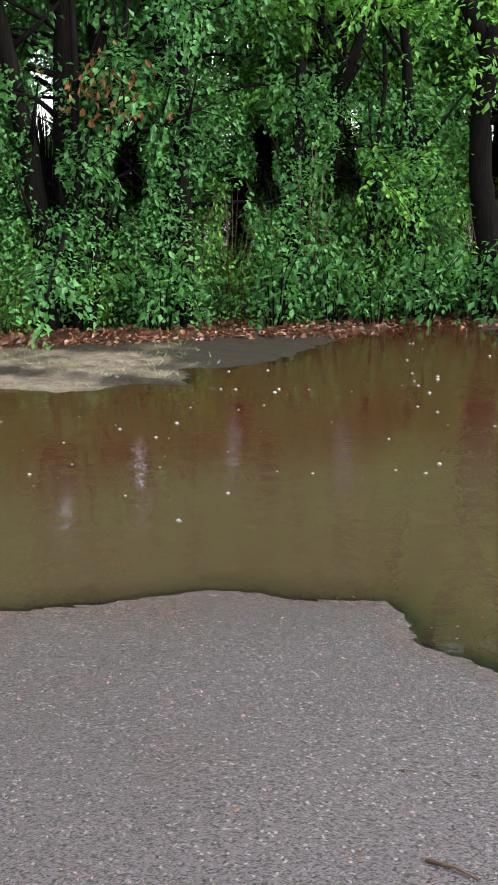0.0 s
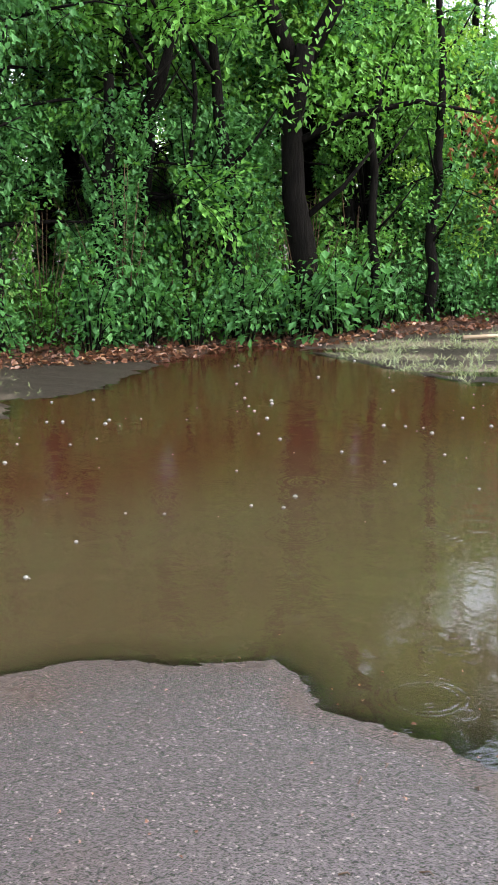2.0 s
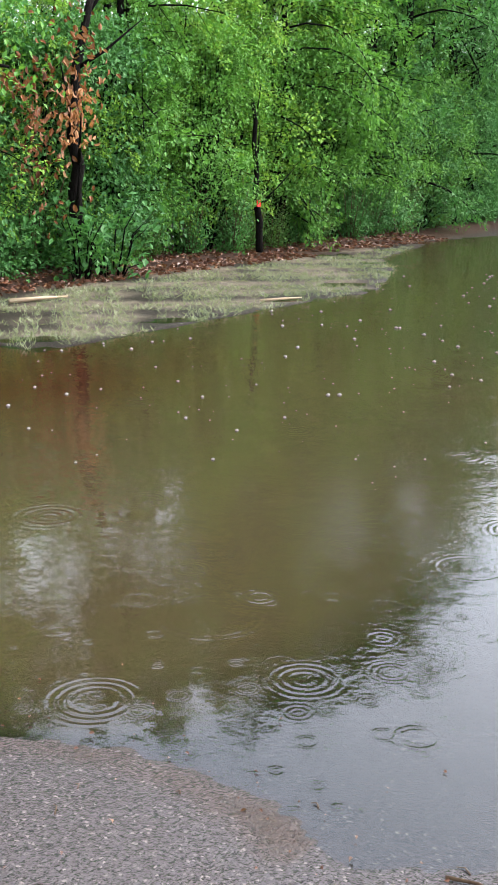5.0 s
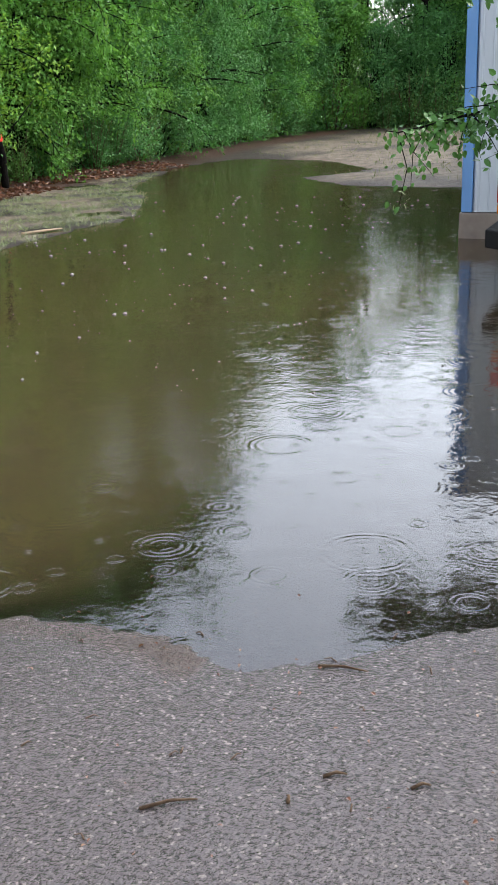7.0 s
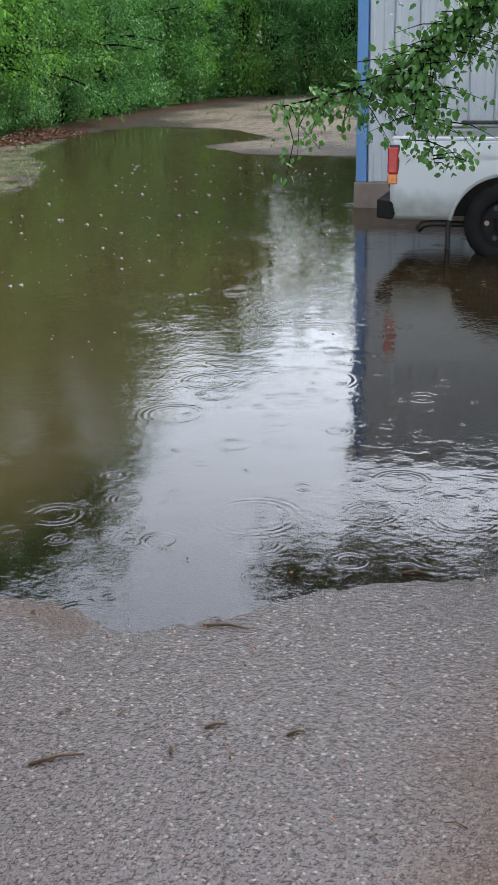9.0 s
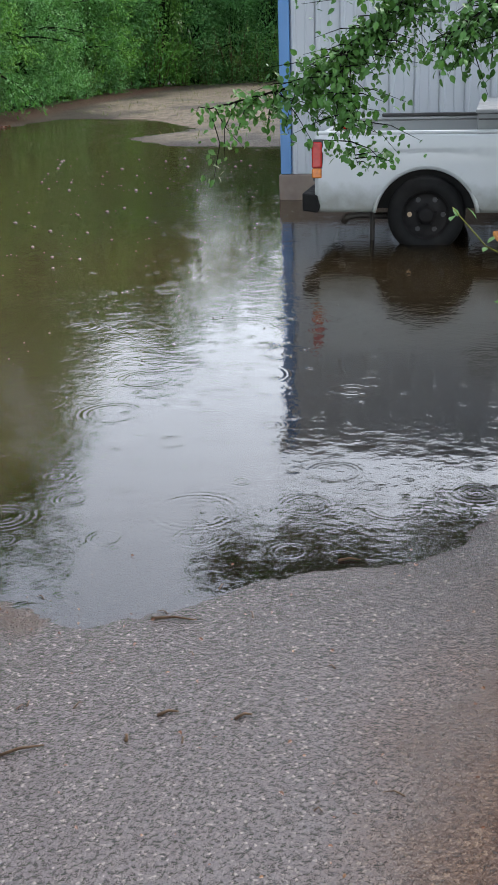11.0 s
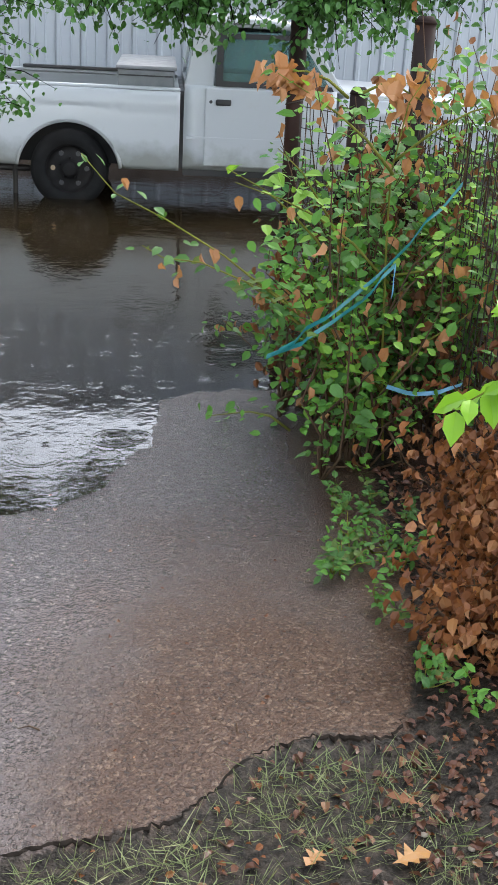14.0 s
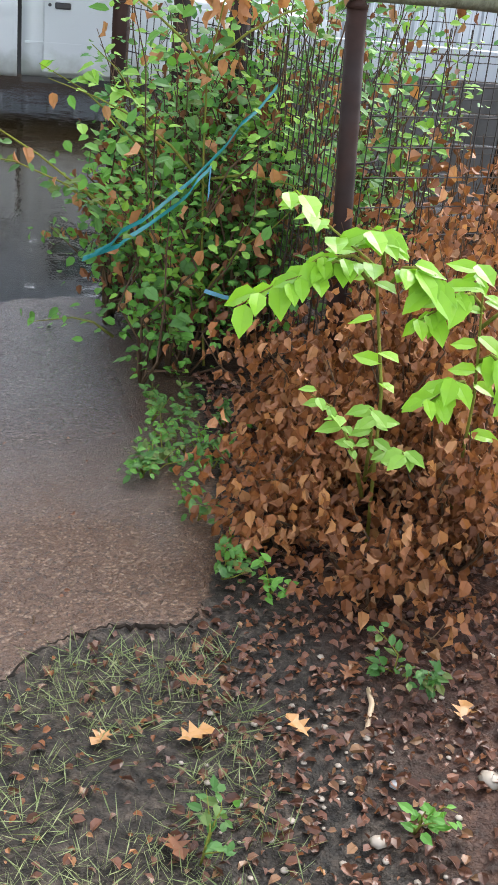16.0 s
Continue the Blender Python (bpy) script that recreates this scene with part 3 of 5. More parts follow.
WOODS = "trees of the wood edge"
rng = np.random.default_rng(5)
kinds = [
    make_tree("tree", 1, 9.5, 0.13, 2.1, 42, 11, 30, LEAF_DEEP, "tall deep-green tree on the wood edge behind the flood", WOODS, (-11.4, 0.2), first=0.10),
    make_tree("tree", 2, 8.2, 0.10, 1.9, 40, 11, 30, LEAF_FRESH, "leafy fresh-green tree on the wood edge", WOODS, (-11.6, 13.9), first=0.08),
    make_tree("tree", 3, 10.5, 0.15, 2.3, 44, 11, 30, LEAF_DEEP, "tall dense dark-green tree with wet trunk", WOODS, (-11.8, 3.4), first=0.14, lean=(0.5, 0.6)),
    make_tree("tree", 4, 9.0, 0.10, 2.1, 42, 11, 30, LEAF_LIME, "light yellow-green tree in new leaf", WOODS, (-11.7, 18.2), first=0.10),
    make_tree("tree", 6, 7.0, 0.08, 1.7, 38, 11, 28, LEAF_FRESH, "slender young green tree on the wood edge", WOODS, (-11.3, 5.9), first=0.06, lean=(0.3, -0.4)),
]
deepish, fresh, dusky = (0, 2, 4), (1, 3, 3, 1, 0), (0, 0, 4, 1, 2)


def cap(y):
    """How tall the wood stands along its edge."""
    return 99 if y < 10.5 else 4.9 if y < 16.5 else 7.6 if y < 21 else 9.8 if y < 27 else 11


def plant(i, x, y, s, sz=1.0):
    s = min(s, (cap(y) + max(0, -11.3 - x) * 0.35 + rng.uniform(-0.4, 0.5)) / (9.5, 8.2, 10.5, 9.0, 7.0)[i])
    copy_thing(kinds[i], Matrix.Translation((x, y, float(land(x, y)) - 0.03)) @ Matrix.Rotation(rng.random() * 6.28, 4, "Z") @ Matrix.Diagonal((s, s, s * sz, 1)))


for y in np.arange(-3.5, 42, 1.55):
    x = -11.35 - 0.03 * max(0, y - 18) + rng.uniform(-0.25, 0.25)
    if abs(y - 7.6) < 0.6:
        continue
    plant(int(rng.choice(deepish if y < 9 else fresh if y < 22 else dusky)), x, y + rng.uniform(-0.3, 0.3), rng.uniform(0.75, 1.05))
for y in np.arange(-5, 46, 2.1):
    x = -13.3 + rng.uniform(-0.5, 0.5)
    plant(int(rng.choice(deepish if y < 8 else fresh if y < 22 else dusky)), x, y, rng.uniform(0.85, 1.15))
for y in np.arange(-8, 50, 3.0):
    plant(int(rng.integers(0, 5)), -16.2 + rng.uniform(-0.8, 0.8), y, rng.uniform(0.95, 1.2))
for y in np.arange(-9, 11, 2.4):
    plant(int(rng.choice(deepish)), -18.8 + rng.uniform(-0.5, 0.5), y, rng.uniform(1.0, 1.2))
for k in range(13):
    a = k / 12
    plant(int(rng.choice(dusky)), -11.6 + 17 * a + rng.uniform(-0.4, 0.4), 37.5 + 6.5 * math.sin(a * 1.6) + rng.uniform(-0.5, 0.5), rng.uniform(0.9, 1.15))
for k in range(9):
    plant(int(rng.integers(0, 5)), -10 + 2.2 * k, 46.5 + rng.uniform(-1, 1), rng.uniform(1.0, 1.3))


HIGH = "tall thin-crowned trees above the wood edge"
high = make_tree("tall_tree", 8, 9.0, 0.10, 1.9, 26, 12, 20, LEAF_DEEP, "tall bare-stemmed tree with a thin dark high crown", HIGH, (-12.3, 10.4), first=0.70, leaf=0.12)
for x, y, s in ((-12.5, 12.3, 0.94), (-12.2, 14.2, 1.0), (-12.6, 16.0, 1.08), (-12.4, 18.0, 1.18), (-12.8, 20.2, 1.28), (-12.5, 22.6, 1.38), (-12.9, 25.0, 1.45)):
    copy_thing(high, Matrix.Translation((x, y, float(land(x, y)) - 0.03)) @ Matrix.Rotation(y * 1.7, 4, "Z") @ Matrix.Diagonal((s, s, s, 1)))


# the thick old tree and the marked trunks of the edge
def old_tree():
    ob = base("old_tree", -10.7, 7.78, -0.02, "old tree with a thick black forked trunk", "tree", WOODS)
    g = Geo()
    g.tube([(0, 0.12, -0.2), (0, 0.1, 0.5), (0, 0.06, 1.1), (0.03, -0.08, 1.7), (0.05, -0.12, 2.5), (0.1, -0.06, 3.0), (0.2, 0.0, 3.4)], [0.22, 0.19, 0.17, 0.14, 0.125, 0.13, 0.12], 12)
    g.tube([(0.15, 0, 3.2), (0.3, 0.3, 3.8), (0.5, 0.8, 4.8), (0.5, 1.2, 6.5)], [0.11, 0.09, 0.07, 0.03], 8)
    g.tube([(0.1, 0, 3.0), (0.0, -0.5, 4.0), (-0.2, -0.8, 5.5), (-0.2, -1.0, 7.2)], [0.11, 0.1, 0.07, 0.03], 8)
    g.tube([(0.05, -0.1, 2.3), (0.5, 0.4, 2.6), (1.0, 1.0, 2.75), (1.5, 1.5, 2.6)], [0.05, 0.04, 0.03, 0.015], 6)
    g.tube([(0.05, 0.0, 1.4), (0.3, 0.45, 1.8), (0.5, 0.8, 2.3)], [0.04, 0.03, 0.012], 6)
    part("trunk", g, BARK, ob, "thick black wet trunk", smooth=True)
    r2 = np.random.default_rng(44)
    P, A, U, S = [], [], [], []
    tips = [(0.8, -0.1, 2.7), (0.75, 0.35, 2.95), (0.7, -0.5, 2.85), (1.5, 1.5, 2.6), (1.1, 0.9, 3.1), (1.2, -0.2, 3.3), (0.9, 0.4, 2.9), (1.0, 1.6, 3.4), (0.9, -0.9, 3.6)] + [(0.4 + r2.normal(0, 1.0), 0.2 + r2.normal(0, 1.2), r2.uniform(3.6, 7.4)) for _ in range(44)]
    for c in tips:
        for _ in range(110):
            P.append(np.array(c) + r2.normal(0, 1, 3) * (0.42, 0.42, 0.22))
            A.append(unit(r2) + np.array([0.3, 0, -0.4]))
            U.append(np.array([0.2, 0, 1.0]) + 0.5 * unit(r2))
            S.append(0.095 * r2.uniform(0.65, 1.25))
    leaves("crown", P, A, U, S, 0.6, LEAF_FRESH, ob)


old_tree()


def thicket_kind(seed, height, mat, label, low=0.0):
    """A tall bush, dense from the ground up."""
    r2 = np.random.default_rng(seed)
    ob = base("tall_bush", -13.0, -6.0 - seed * 0.3, 0.0, label, "bush", "tall bushes of the wood edge")
    w, P, A, U, S = Geo(), [], [], [], []
    for _ in range(95):
        az, h = r2.random() * 6.28, height * (low + (1 - low) * r2.random() ** 0.8)
        rad = (0.35 + 0.75 * r2.random()) * (1.0 - 0.35 * h / height)
        c = np.array([math.cos(az) * rad, math.sin(az) * rad, h + 0.15])
        w.tube([(c[0] * 0.15, c[1] * 0.15, max(-0.1, h * 0.45 - 0.3)), tuple(c * (0.6, 0.6, 0.9)), tuple(c)], [0.02, 0.012, 0.004], 4)
        big = r2.uniform(0.8, 1.25)
        out = np.array([math.cos(az), math.sin(az), 0])
        for _ in range(150):
            P.append(c + r2.normal(0, 1, 3) * (0.24, 0.24, 0.13) * big)
            A.append(unit(r2) + 0.5 * out + np.array([0, 0, -0.45]))
            U.append(np.array([0, 0, 1.0]) + 0.3 * out + 0.5 * unit(r2))
            S.append(0.074 * r2.uniform(0.6, 1.3))
    P = np.array(P)
    P[:, 2] = np.maximum(P[:, 2], 0.04)
    part("branch", w, BARK, ob, smooth=True)
    leaves("foliage", P, A, U, S, 0.6, mat, ob)
    return ob


bushes = [thicket_kind(31, 3.0, LEAF_DEEP, "tall dark-green bush, dense to the ground"), thicket_kind(32, 3.8, LEAF_FRESH, "tall fresh-green bush with bare dark stems below", 0.2),
          thicket_kind(33, 4.4, LEAF_LIME, "tall light-green bush in new leaf at the wood edge", 0.24), thicket_kind(34, 2.6, LEAF_DEEP, "dense dark-green bush at the wood edge")]


def set_bush(i, x, y, s):
    copy_thing(bushes[i], Matrix.Translation((x, y, float(land(x, y)) - 0.03)) @ Matrix.Rotation(rng.random() * 6.28, 4, "Z") @ Matrix.Diagonal((s, s, s, 1)))


for y in np.arange(-3.4, 36, 1.25):
    if 7.0 < y < 8.6:
        continue
    x = -11.35 - 0.035 * max(0, y - 18) + rng.uniform(-0.2, 0.2)
    set_bush(int(rng.choice((0, 3, 0, 1, 3) if y < 9 else (0, 1, 1, 3) if y < 13 else (1, 2, 2, 1) if y < 18 else (0, 1, 0))), x, y + rng.uniform(-0.25, 0.25), rng.uniform(0.8, 1.1))
set_bush(0, -12.5, 7.5, 1.25)
set_bush(1, -12.7, 8.3, 1.2)
for y in np.arange(-4, 38, 2.0):
    set_bush(int(rng.integers(0, 3)) if y < 22 else 0, -13.2 + rng.uniform(-0.3, 0.3), y, rng.uniform(0.9, 1.1) if y > 10 else rng.uniform(1.0, 1.3))
for k in range(13):
    set_bush(k % 3, -10.5 + 1.5 * k, 45.2 + rng.uniform(-0.4, 0.4), rng.uniform(1.3, 1.7))
for k in range(16):
    a = k / 15
    set_bush(int(rng.choice((1, 0, 3))), -11.9 + 16 * a, 36.2 + 6.5 * math.sin(a * 1.5), rng.uniform(1.0, 1.35))


def bare_trunk(pts, r, label):
    """A trunk of the edge whose crown mingles with its neighbours."""
    ob = base("forest_trunk", *pts[0][:2], 0, label, "tree", "bare trunks at the wood edge")
    g = Geo()
    o = Vector(pts[0][:2] + (0,))
    rr = np.random.default_rng(int(abs(pts[0][1]) * 100))
    path = []
    for (a, b) in zip(pts, pts[1:]):
        for s in range(4):
            path.append(Vector(a).lerp(Vector(b), s / 4) - o + Vector((*rr.normal(0, 0.025, 2), 0)))
    path.append(Vector(pts[-1]) - o)
    path[0].z = -0.15
    g.tube(path, [r * (1 - 0.6 * i / len(path)) for i in range(len(path))], 8)
    for i in range(3, len(path) - 1, 2):
        d = Vector((rr.uniform(0, 1), rr.uniform(-1, 1), 0.7))
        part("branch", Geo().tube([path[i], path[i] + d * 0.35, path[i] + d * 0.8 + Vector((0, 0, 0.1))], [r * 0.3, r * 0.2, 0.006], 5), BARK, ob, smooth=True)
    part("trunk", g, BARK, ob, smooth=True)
    return ob


bare_trunk([(-10.9, 2.5, 0), (-10.9, 2.42, 1.5), (-10.9, 2.1, 3.5), (-11.1, 2.0, 5.0)], 0.14, "black wet trunk at the wood edge")
bare_trunk([(-10.8, 2.72, 0), (-10.8, 2.8, 1.5), (-10.8, 2.86, 3.0), (-10.9, 2.9, 5.0)], 0.06, "thin black wet trunk")
bare_trunk([(-10.75, 2.86, 0), (-10.7, 3.0, 1.3), (-10.7, 3.25, 2.6), (-10.8, 3.5, 4.0)], 0.06, "thin leaning trunk with reddish bark")
bare_trunk([(-10.8, 3.97, 0), (-10.8, 4.0, 1.7), (-10.8, 4.04, 3.2), (-10.9, 4.4, 4.6)], 0.11, "forked dark trunk among leaves")
bare_trunk([(-10.9, 5.36, 0), (-10.9, 5.36, 1.2), (-11.0, 5.5, 3.0)], 0.13, "dark trunk behind low leaves")
bare_trunk([(-10.8, 6.25, 0), (-10.8, 6.35, 1.4), (-10.9, 6.5, 3.2)], 0.05, "thin upright dark trunk")
bare_trunk([(-10.8, 6.94, 0), (-10.8, 6.9, 1.5), (-11.0, 6.8, 3.5)], 0.12, "dark upright trunk at the waterline")
bare_trunk([(-11.5, 5.6, 0), (-11.2, 5.75, 2.2), (-10.7, 6.05, 3.1), (-10.7, 6.6, 4.4)], 0.10, "thick dark limb leaning over")
bare_trunk([(-10.4, 9.6, 0), (-10.4, 9.65, 1.4), (-10.4, 9.73, 2.9), (-10.6, 9.8, 4.6)], 0.08, "straight dark trunk among leaves")
bare_trunk([(-10.4, 11.57, 0), (-10.4, 11.55, 1.2), (-10.4, 11.5, 2.4), (-10.5, 12.1, 3.8)], 0.11, "dark trunk hung with withered leaves")
bare_trunk([(-10.4, 8.7, 0), (-10.5, 8.72, 1.6), (-10.5, 8.8, 3.2)], 0.07, "dark upright trunk at the wood edge")
bare_trunk([(-10.7, 16.4, 0), (-10.7, 16.3, 1.1), (-10.8, 16.3, 2.6)], 0.07, "dark trunk with a red tag")

shrubs = []
for sd, mat, lab in ((21, LEAF_SHRUB, "low green shrub at the foot of the trees"), (22, LEAF_DEEP, "dark green undergrowth shrub"), (23, LEAF_FRESH, "fresh green undergrowth shrub")):
    r2 = np.random.default_rng(sd)
    ob = base("shrub", -10.9, -2.0 - sd * 0.2, 0.0, lab, "shrub", "undergrowth of the wood edge")
    w, P, A, U, S = Geo(), [], [], [], []
    for _ in range(34):
        az, rad, h = r2.random() * 6.28, r2.uniform(0.1, 0.75), r2.uniform(0.4, 1.9)
        tip = np.array([math.cos(az) * rad, math.sin(az) * rad, h])
        w.tube([(tip[0] * 0.2, tip[1] * 0.2, -0.1), tip * (0.6, 0.6, 0.6), tip], [0.012, 0.008, 0.003], 4)
        for _ in range(70):
            u = r2.uniform(0.15, 1.05)
            P.append(tip * (u ** 0.7, u ** 0.7, u) + r2.normal(0, 0.13, 3))
            A.append(unit(r2) + np.array([0, 0, -0.3]))
            U.append(np.array([0, 0, 1.0]) + 0.6 * unit(r2))
            S.append(0.08 * r2.uniform(0.6, 1.3))
    P = np.array(P)
    P[:, 2] = np.maximum(P[:, 2], 0.05)
    part("stem", w, TWIG, ob, smooth=True)
    leaves("foliage", P, A, U, S, 0.6, mat, ob)
    shrubs.append(ob)
for y in np.arange(-3, 40, 0.85):
    x = -11.0 - 0.04 * max(0, y - 18) + rng.uniform(-0.2, 0.2)
    s = rng.uniform(0.6, 1.1) * (0.7 if y > 13 else 1)
    copy_thing(shrubs[int(rng.integers(0, 3 if y < 12 else 2))], Matrix.Translation((x, y, float(land(x, y)) - 0.03)) @ Matrix.Rotation(rng.random() * 6.28, 4, "Z") @ Matrix.Diagonal((s, s, s, 1)))
low_shrubs = []
for sd, mat, lab in ((25, LEAF_DEEP, "low broad-leaved dark shrub at the foot of the trees"), (26, LEAF_FRESH, "low fresh-green shrub leaning over the leaf litter")):
    r2 = np.random.default_rng(sd)
    ob = base("low_shrub", -10.6, -3.0 - sd * 0.1, 0.0, lab, "shrub", "low shrubs of the wood edge")
    w, P, A, U, S = Geo(), [], [], [], []
    for _ in range(13):
        az, rad, h = r2.random() * 6.28, r2.uniform(0.1, 0.5), r2.uniform(0.2, 0.95)
        tip = np.array([math.cos(az) * rad, math.sin(az) * rad, h])
        w.tube([(tip[0] * 0.2, tip[1] * 0.2, -0.1), tip * (0.5, 0.5, 0.65), tip], [0.010, 0.007, 0.002], 4)
        for _ in range(26):
            u = r2.uniform(0.35, 1.05)
            P.append(tip * (u, u, u ** 0.8) + r2.normal(0, 0.07, 3))
            A.append(unit(r2) + np.array([0.3, 0, -0.4]))
            U.append(np.array([0.2, 0, 1.0]) + 0.5 * unit(r2))
            S.append(0.10 * r2.uniform(0.6, 1.25))
    P = np.array(P)
    P[:, 2] = np.maximum(P[:, 2], 0.05)
    part("stem", w, BARK, ob, smooth=True)
    leaves("foliage", P, A, U, S, 0.62, mat, ob)
    low_shrubs.append(ob)
for y in np.arange(-2.6, 16, 0.55):
    if rng.random() < 0.35:
        continue
    x = -10.55 - 0.03 * max(0, y - 16) + rng.uniform(-0.22, 0.22)
    s = rng.uniform(0.7, 1.25)
    copy_thing(low_shrubs[int(rng.integers(0, 2))], Matrix.Translation((x, y + rng.uniform(-0.2, 0.2), float(land(x, y)) - 0.03)) @ Matrix.Rotation(rng.random() * 6.28, 4, "Z") @ Matrix.Diagonal((s, s, s, 1)))
for x, y, s in ((-10.25, 7.45, 1.15), (-10.2, 8.0, 1.25), (-10.3, 8.5, 1.1), (-10.1, 11.3, 1.1), (-10.05, 11.8, 1.2)):
    copy_thing(low_shrubs[0], Matrix.Translation((x, y, -0.02)) @ Matrix.Rotation(y * 3, 4, "Z") @ Matrix.Diagonal((s * 1.2, s * 1.2, s, 1)))
for k in range(22):
    a = k / 21
    x, y = -11.6 + 16 * a, 35.5 + 7 * math.sin(a * 1.5)
    s = rng.uniform(0.9, 1.4)
    copy_thing(shrubs[int(rng.integers(0, 3))], Matrix.Translation((x, y, 0.05)) @ Matrix.Rotation(rng.random() * 6.28, 4, "Z") @ Matrix.Diagonal((s, s, s, 1)))


def withered_spray(cx, cy, cz, n, spread, mat, label):
    r2 = np.random.default_rng(int(abs(cz * 1000)))
    P = np.array([cx, cy, cz]) + r2.normal(0, 1, (n, 3)) * spread
    A = r2.normal(0, 0.6, (n, 3)) + np.array([0, 0, -1.0])
    return tagged(leaves("withered_branch", P, A, r2.normal(0, 1, (n, 3)), 0.11 * r2.uniform(0.7, 1.2, n), 0.6, mat, None, "curled"), label, "dead foliage", kind="stuff")


withered_spray(-9.9, 11.05, 2.1, 85, (0.14, 0.15, 0.2), LEAF_TAN, "pale tan withered leaves on a broken branch")
withered_spray(-10.0, 11.30, 2.75, 110, (0.16, 0.2, 0.4), LEAF_DEAD, "brown withered leaves hanging on a trunk")
withered_spray(-10.1, 10.65, 1.9, 160, (0.2, 0.25, 0.45), LEAF_DEAD, "dark brown withered leaves hanging low")
withered_spray(-10.2, 10.20, 2.5, 90, (0.2, 0.25, 0.25), LEAF_DEAD, "brown dead leaves among green")
withered_spray(-10.4, 3.15, 2.6, 90, (0.15, 0.25, 0.18), LEAF_DEAD, "brown dead leaves in a fork")


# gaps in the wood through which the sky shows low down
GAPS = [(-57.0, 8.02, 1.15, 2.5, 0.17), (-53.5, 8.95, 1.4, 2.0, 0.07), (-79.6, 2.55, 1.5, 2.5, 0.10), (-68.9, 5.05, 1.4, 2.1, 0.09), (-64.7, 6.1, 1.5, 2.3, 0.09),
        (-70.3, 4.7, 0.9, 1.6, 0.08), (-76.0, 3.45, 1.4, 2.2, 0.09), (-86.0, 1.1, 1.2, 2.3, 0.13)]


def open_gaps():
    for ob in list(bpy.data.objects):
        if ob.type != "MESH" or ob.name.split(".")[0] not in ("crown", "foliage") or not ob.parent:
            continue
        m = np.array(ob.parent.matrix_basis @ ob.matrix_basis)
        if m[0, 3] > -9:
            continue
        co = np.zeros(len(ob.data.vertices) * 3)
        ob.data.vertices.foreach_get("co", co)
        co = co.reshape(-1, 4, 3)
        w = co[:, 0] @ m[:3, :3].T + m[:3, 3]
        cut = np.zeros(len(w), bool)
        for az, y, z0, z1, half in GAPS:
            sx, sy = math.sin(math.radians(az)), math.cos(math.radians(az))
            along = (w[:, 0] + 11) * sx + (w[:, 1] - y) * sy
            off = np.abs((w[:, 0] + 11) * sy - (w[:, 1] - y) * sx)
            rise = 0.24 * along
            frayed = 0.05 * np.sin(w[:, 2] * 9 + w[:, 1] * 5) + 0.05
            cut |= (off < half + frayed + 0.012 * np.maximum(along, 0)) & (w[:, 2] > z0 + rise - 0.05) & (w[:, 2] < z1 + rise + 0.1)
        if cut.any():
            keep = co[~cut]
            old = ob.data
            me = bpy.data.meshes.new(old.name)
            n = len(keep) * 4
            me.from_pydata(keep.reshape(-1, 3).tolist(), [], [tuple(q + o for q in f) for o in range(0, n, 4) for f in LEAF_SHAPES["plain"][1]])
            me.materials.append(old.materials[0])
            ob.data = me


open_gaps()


# ---- the metal building ----
def build_shed():
    WX0, WY, TOP, X1, Y1 = -1.95, 11.7, 2.85, 12.0, 24.0
    shed = base("metal_building", WX0, WY, 0, "white ribbed metal building with blue corner trim", "building")
    loc = Matrix.Translation((-WX0, -WY, 0))

    def put(name, geo, mat, parent=shed, label="", bevel=0.0):
        geo.v = [tuple(loc @ Vector(p)) for p in geo.v]
        return part(name, geo, mat, parent, label, bevel)

    put("foundation", Geo().box(WX0 - 0.02, X1, WY - 0.06, Y1, -0.4, 0.27), CONCRETE, label="stained concrete footing", bevel=0.012)
    core = put("wall", Geo().box(WX0 + 0.06, X1, WY + 0.02, Y1, 0.272, TOP), WHITE_METAL)
    put("corner_trim", Geo().box(WX0, WX0 + 0.115, WY - 0.05, WY + 0.12, 0.274, TOP), BLUE_TRIM, label="blue folded metal corner trim", bevel=0.008)
    put("roof", Geo().prism([(WX0 - 0.12, TOP + 0.003), (X1 + 0.1, TOP + 0.003), (X1 + 0.1, TOP + 0.09), (WX0 - 0.12, TOP + 0.09)], WY - 0.12, Y1), ROOF_METAL, bevel=0.01)
    w = 0.262
    g = Geo()
    prof = [(0, 0.0), (0.02, -0.028), (0.05, -0.028), (0.07, -0.004), (0.15, -0.002), (0.155, -0.008), (0.165, -0.008), (0.17, -0.002), (w - 0.003, -0.004), (w - 0.003, 0.012), (0, 0.012)]
    n = len(prof)
    vs = [(x, y, z) for z in (0.0, TOP - 0.28) for x, y in prof]
    g.add(vs, [tuple(range(n)), tuple(range(2 * n - 1, n - 1, -1))] + [(i, i + n, (i + 1) % n + n, (i + 1) % n) for i in range(n)])
    first = part("wall_panel", g, WHITE_METAL, core)
    for k in range(52):
        p = first if k == 0 else new("wall_panel", first.data)
        p.parent = core
        p.matrix_basis = Matrix.Translation(loc @ Vector((WX0 + 0.118 + k * w, WY, 0.276)))


build_shed()


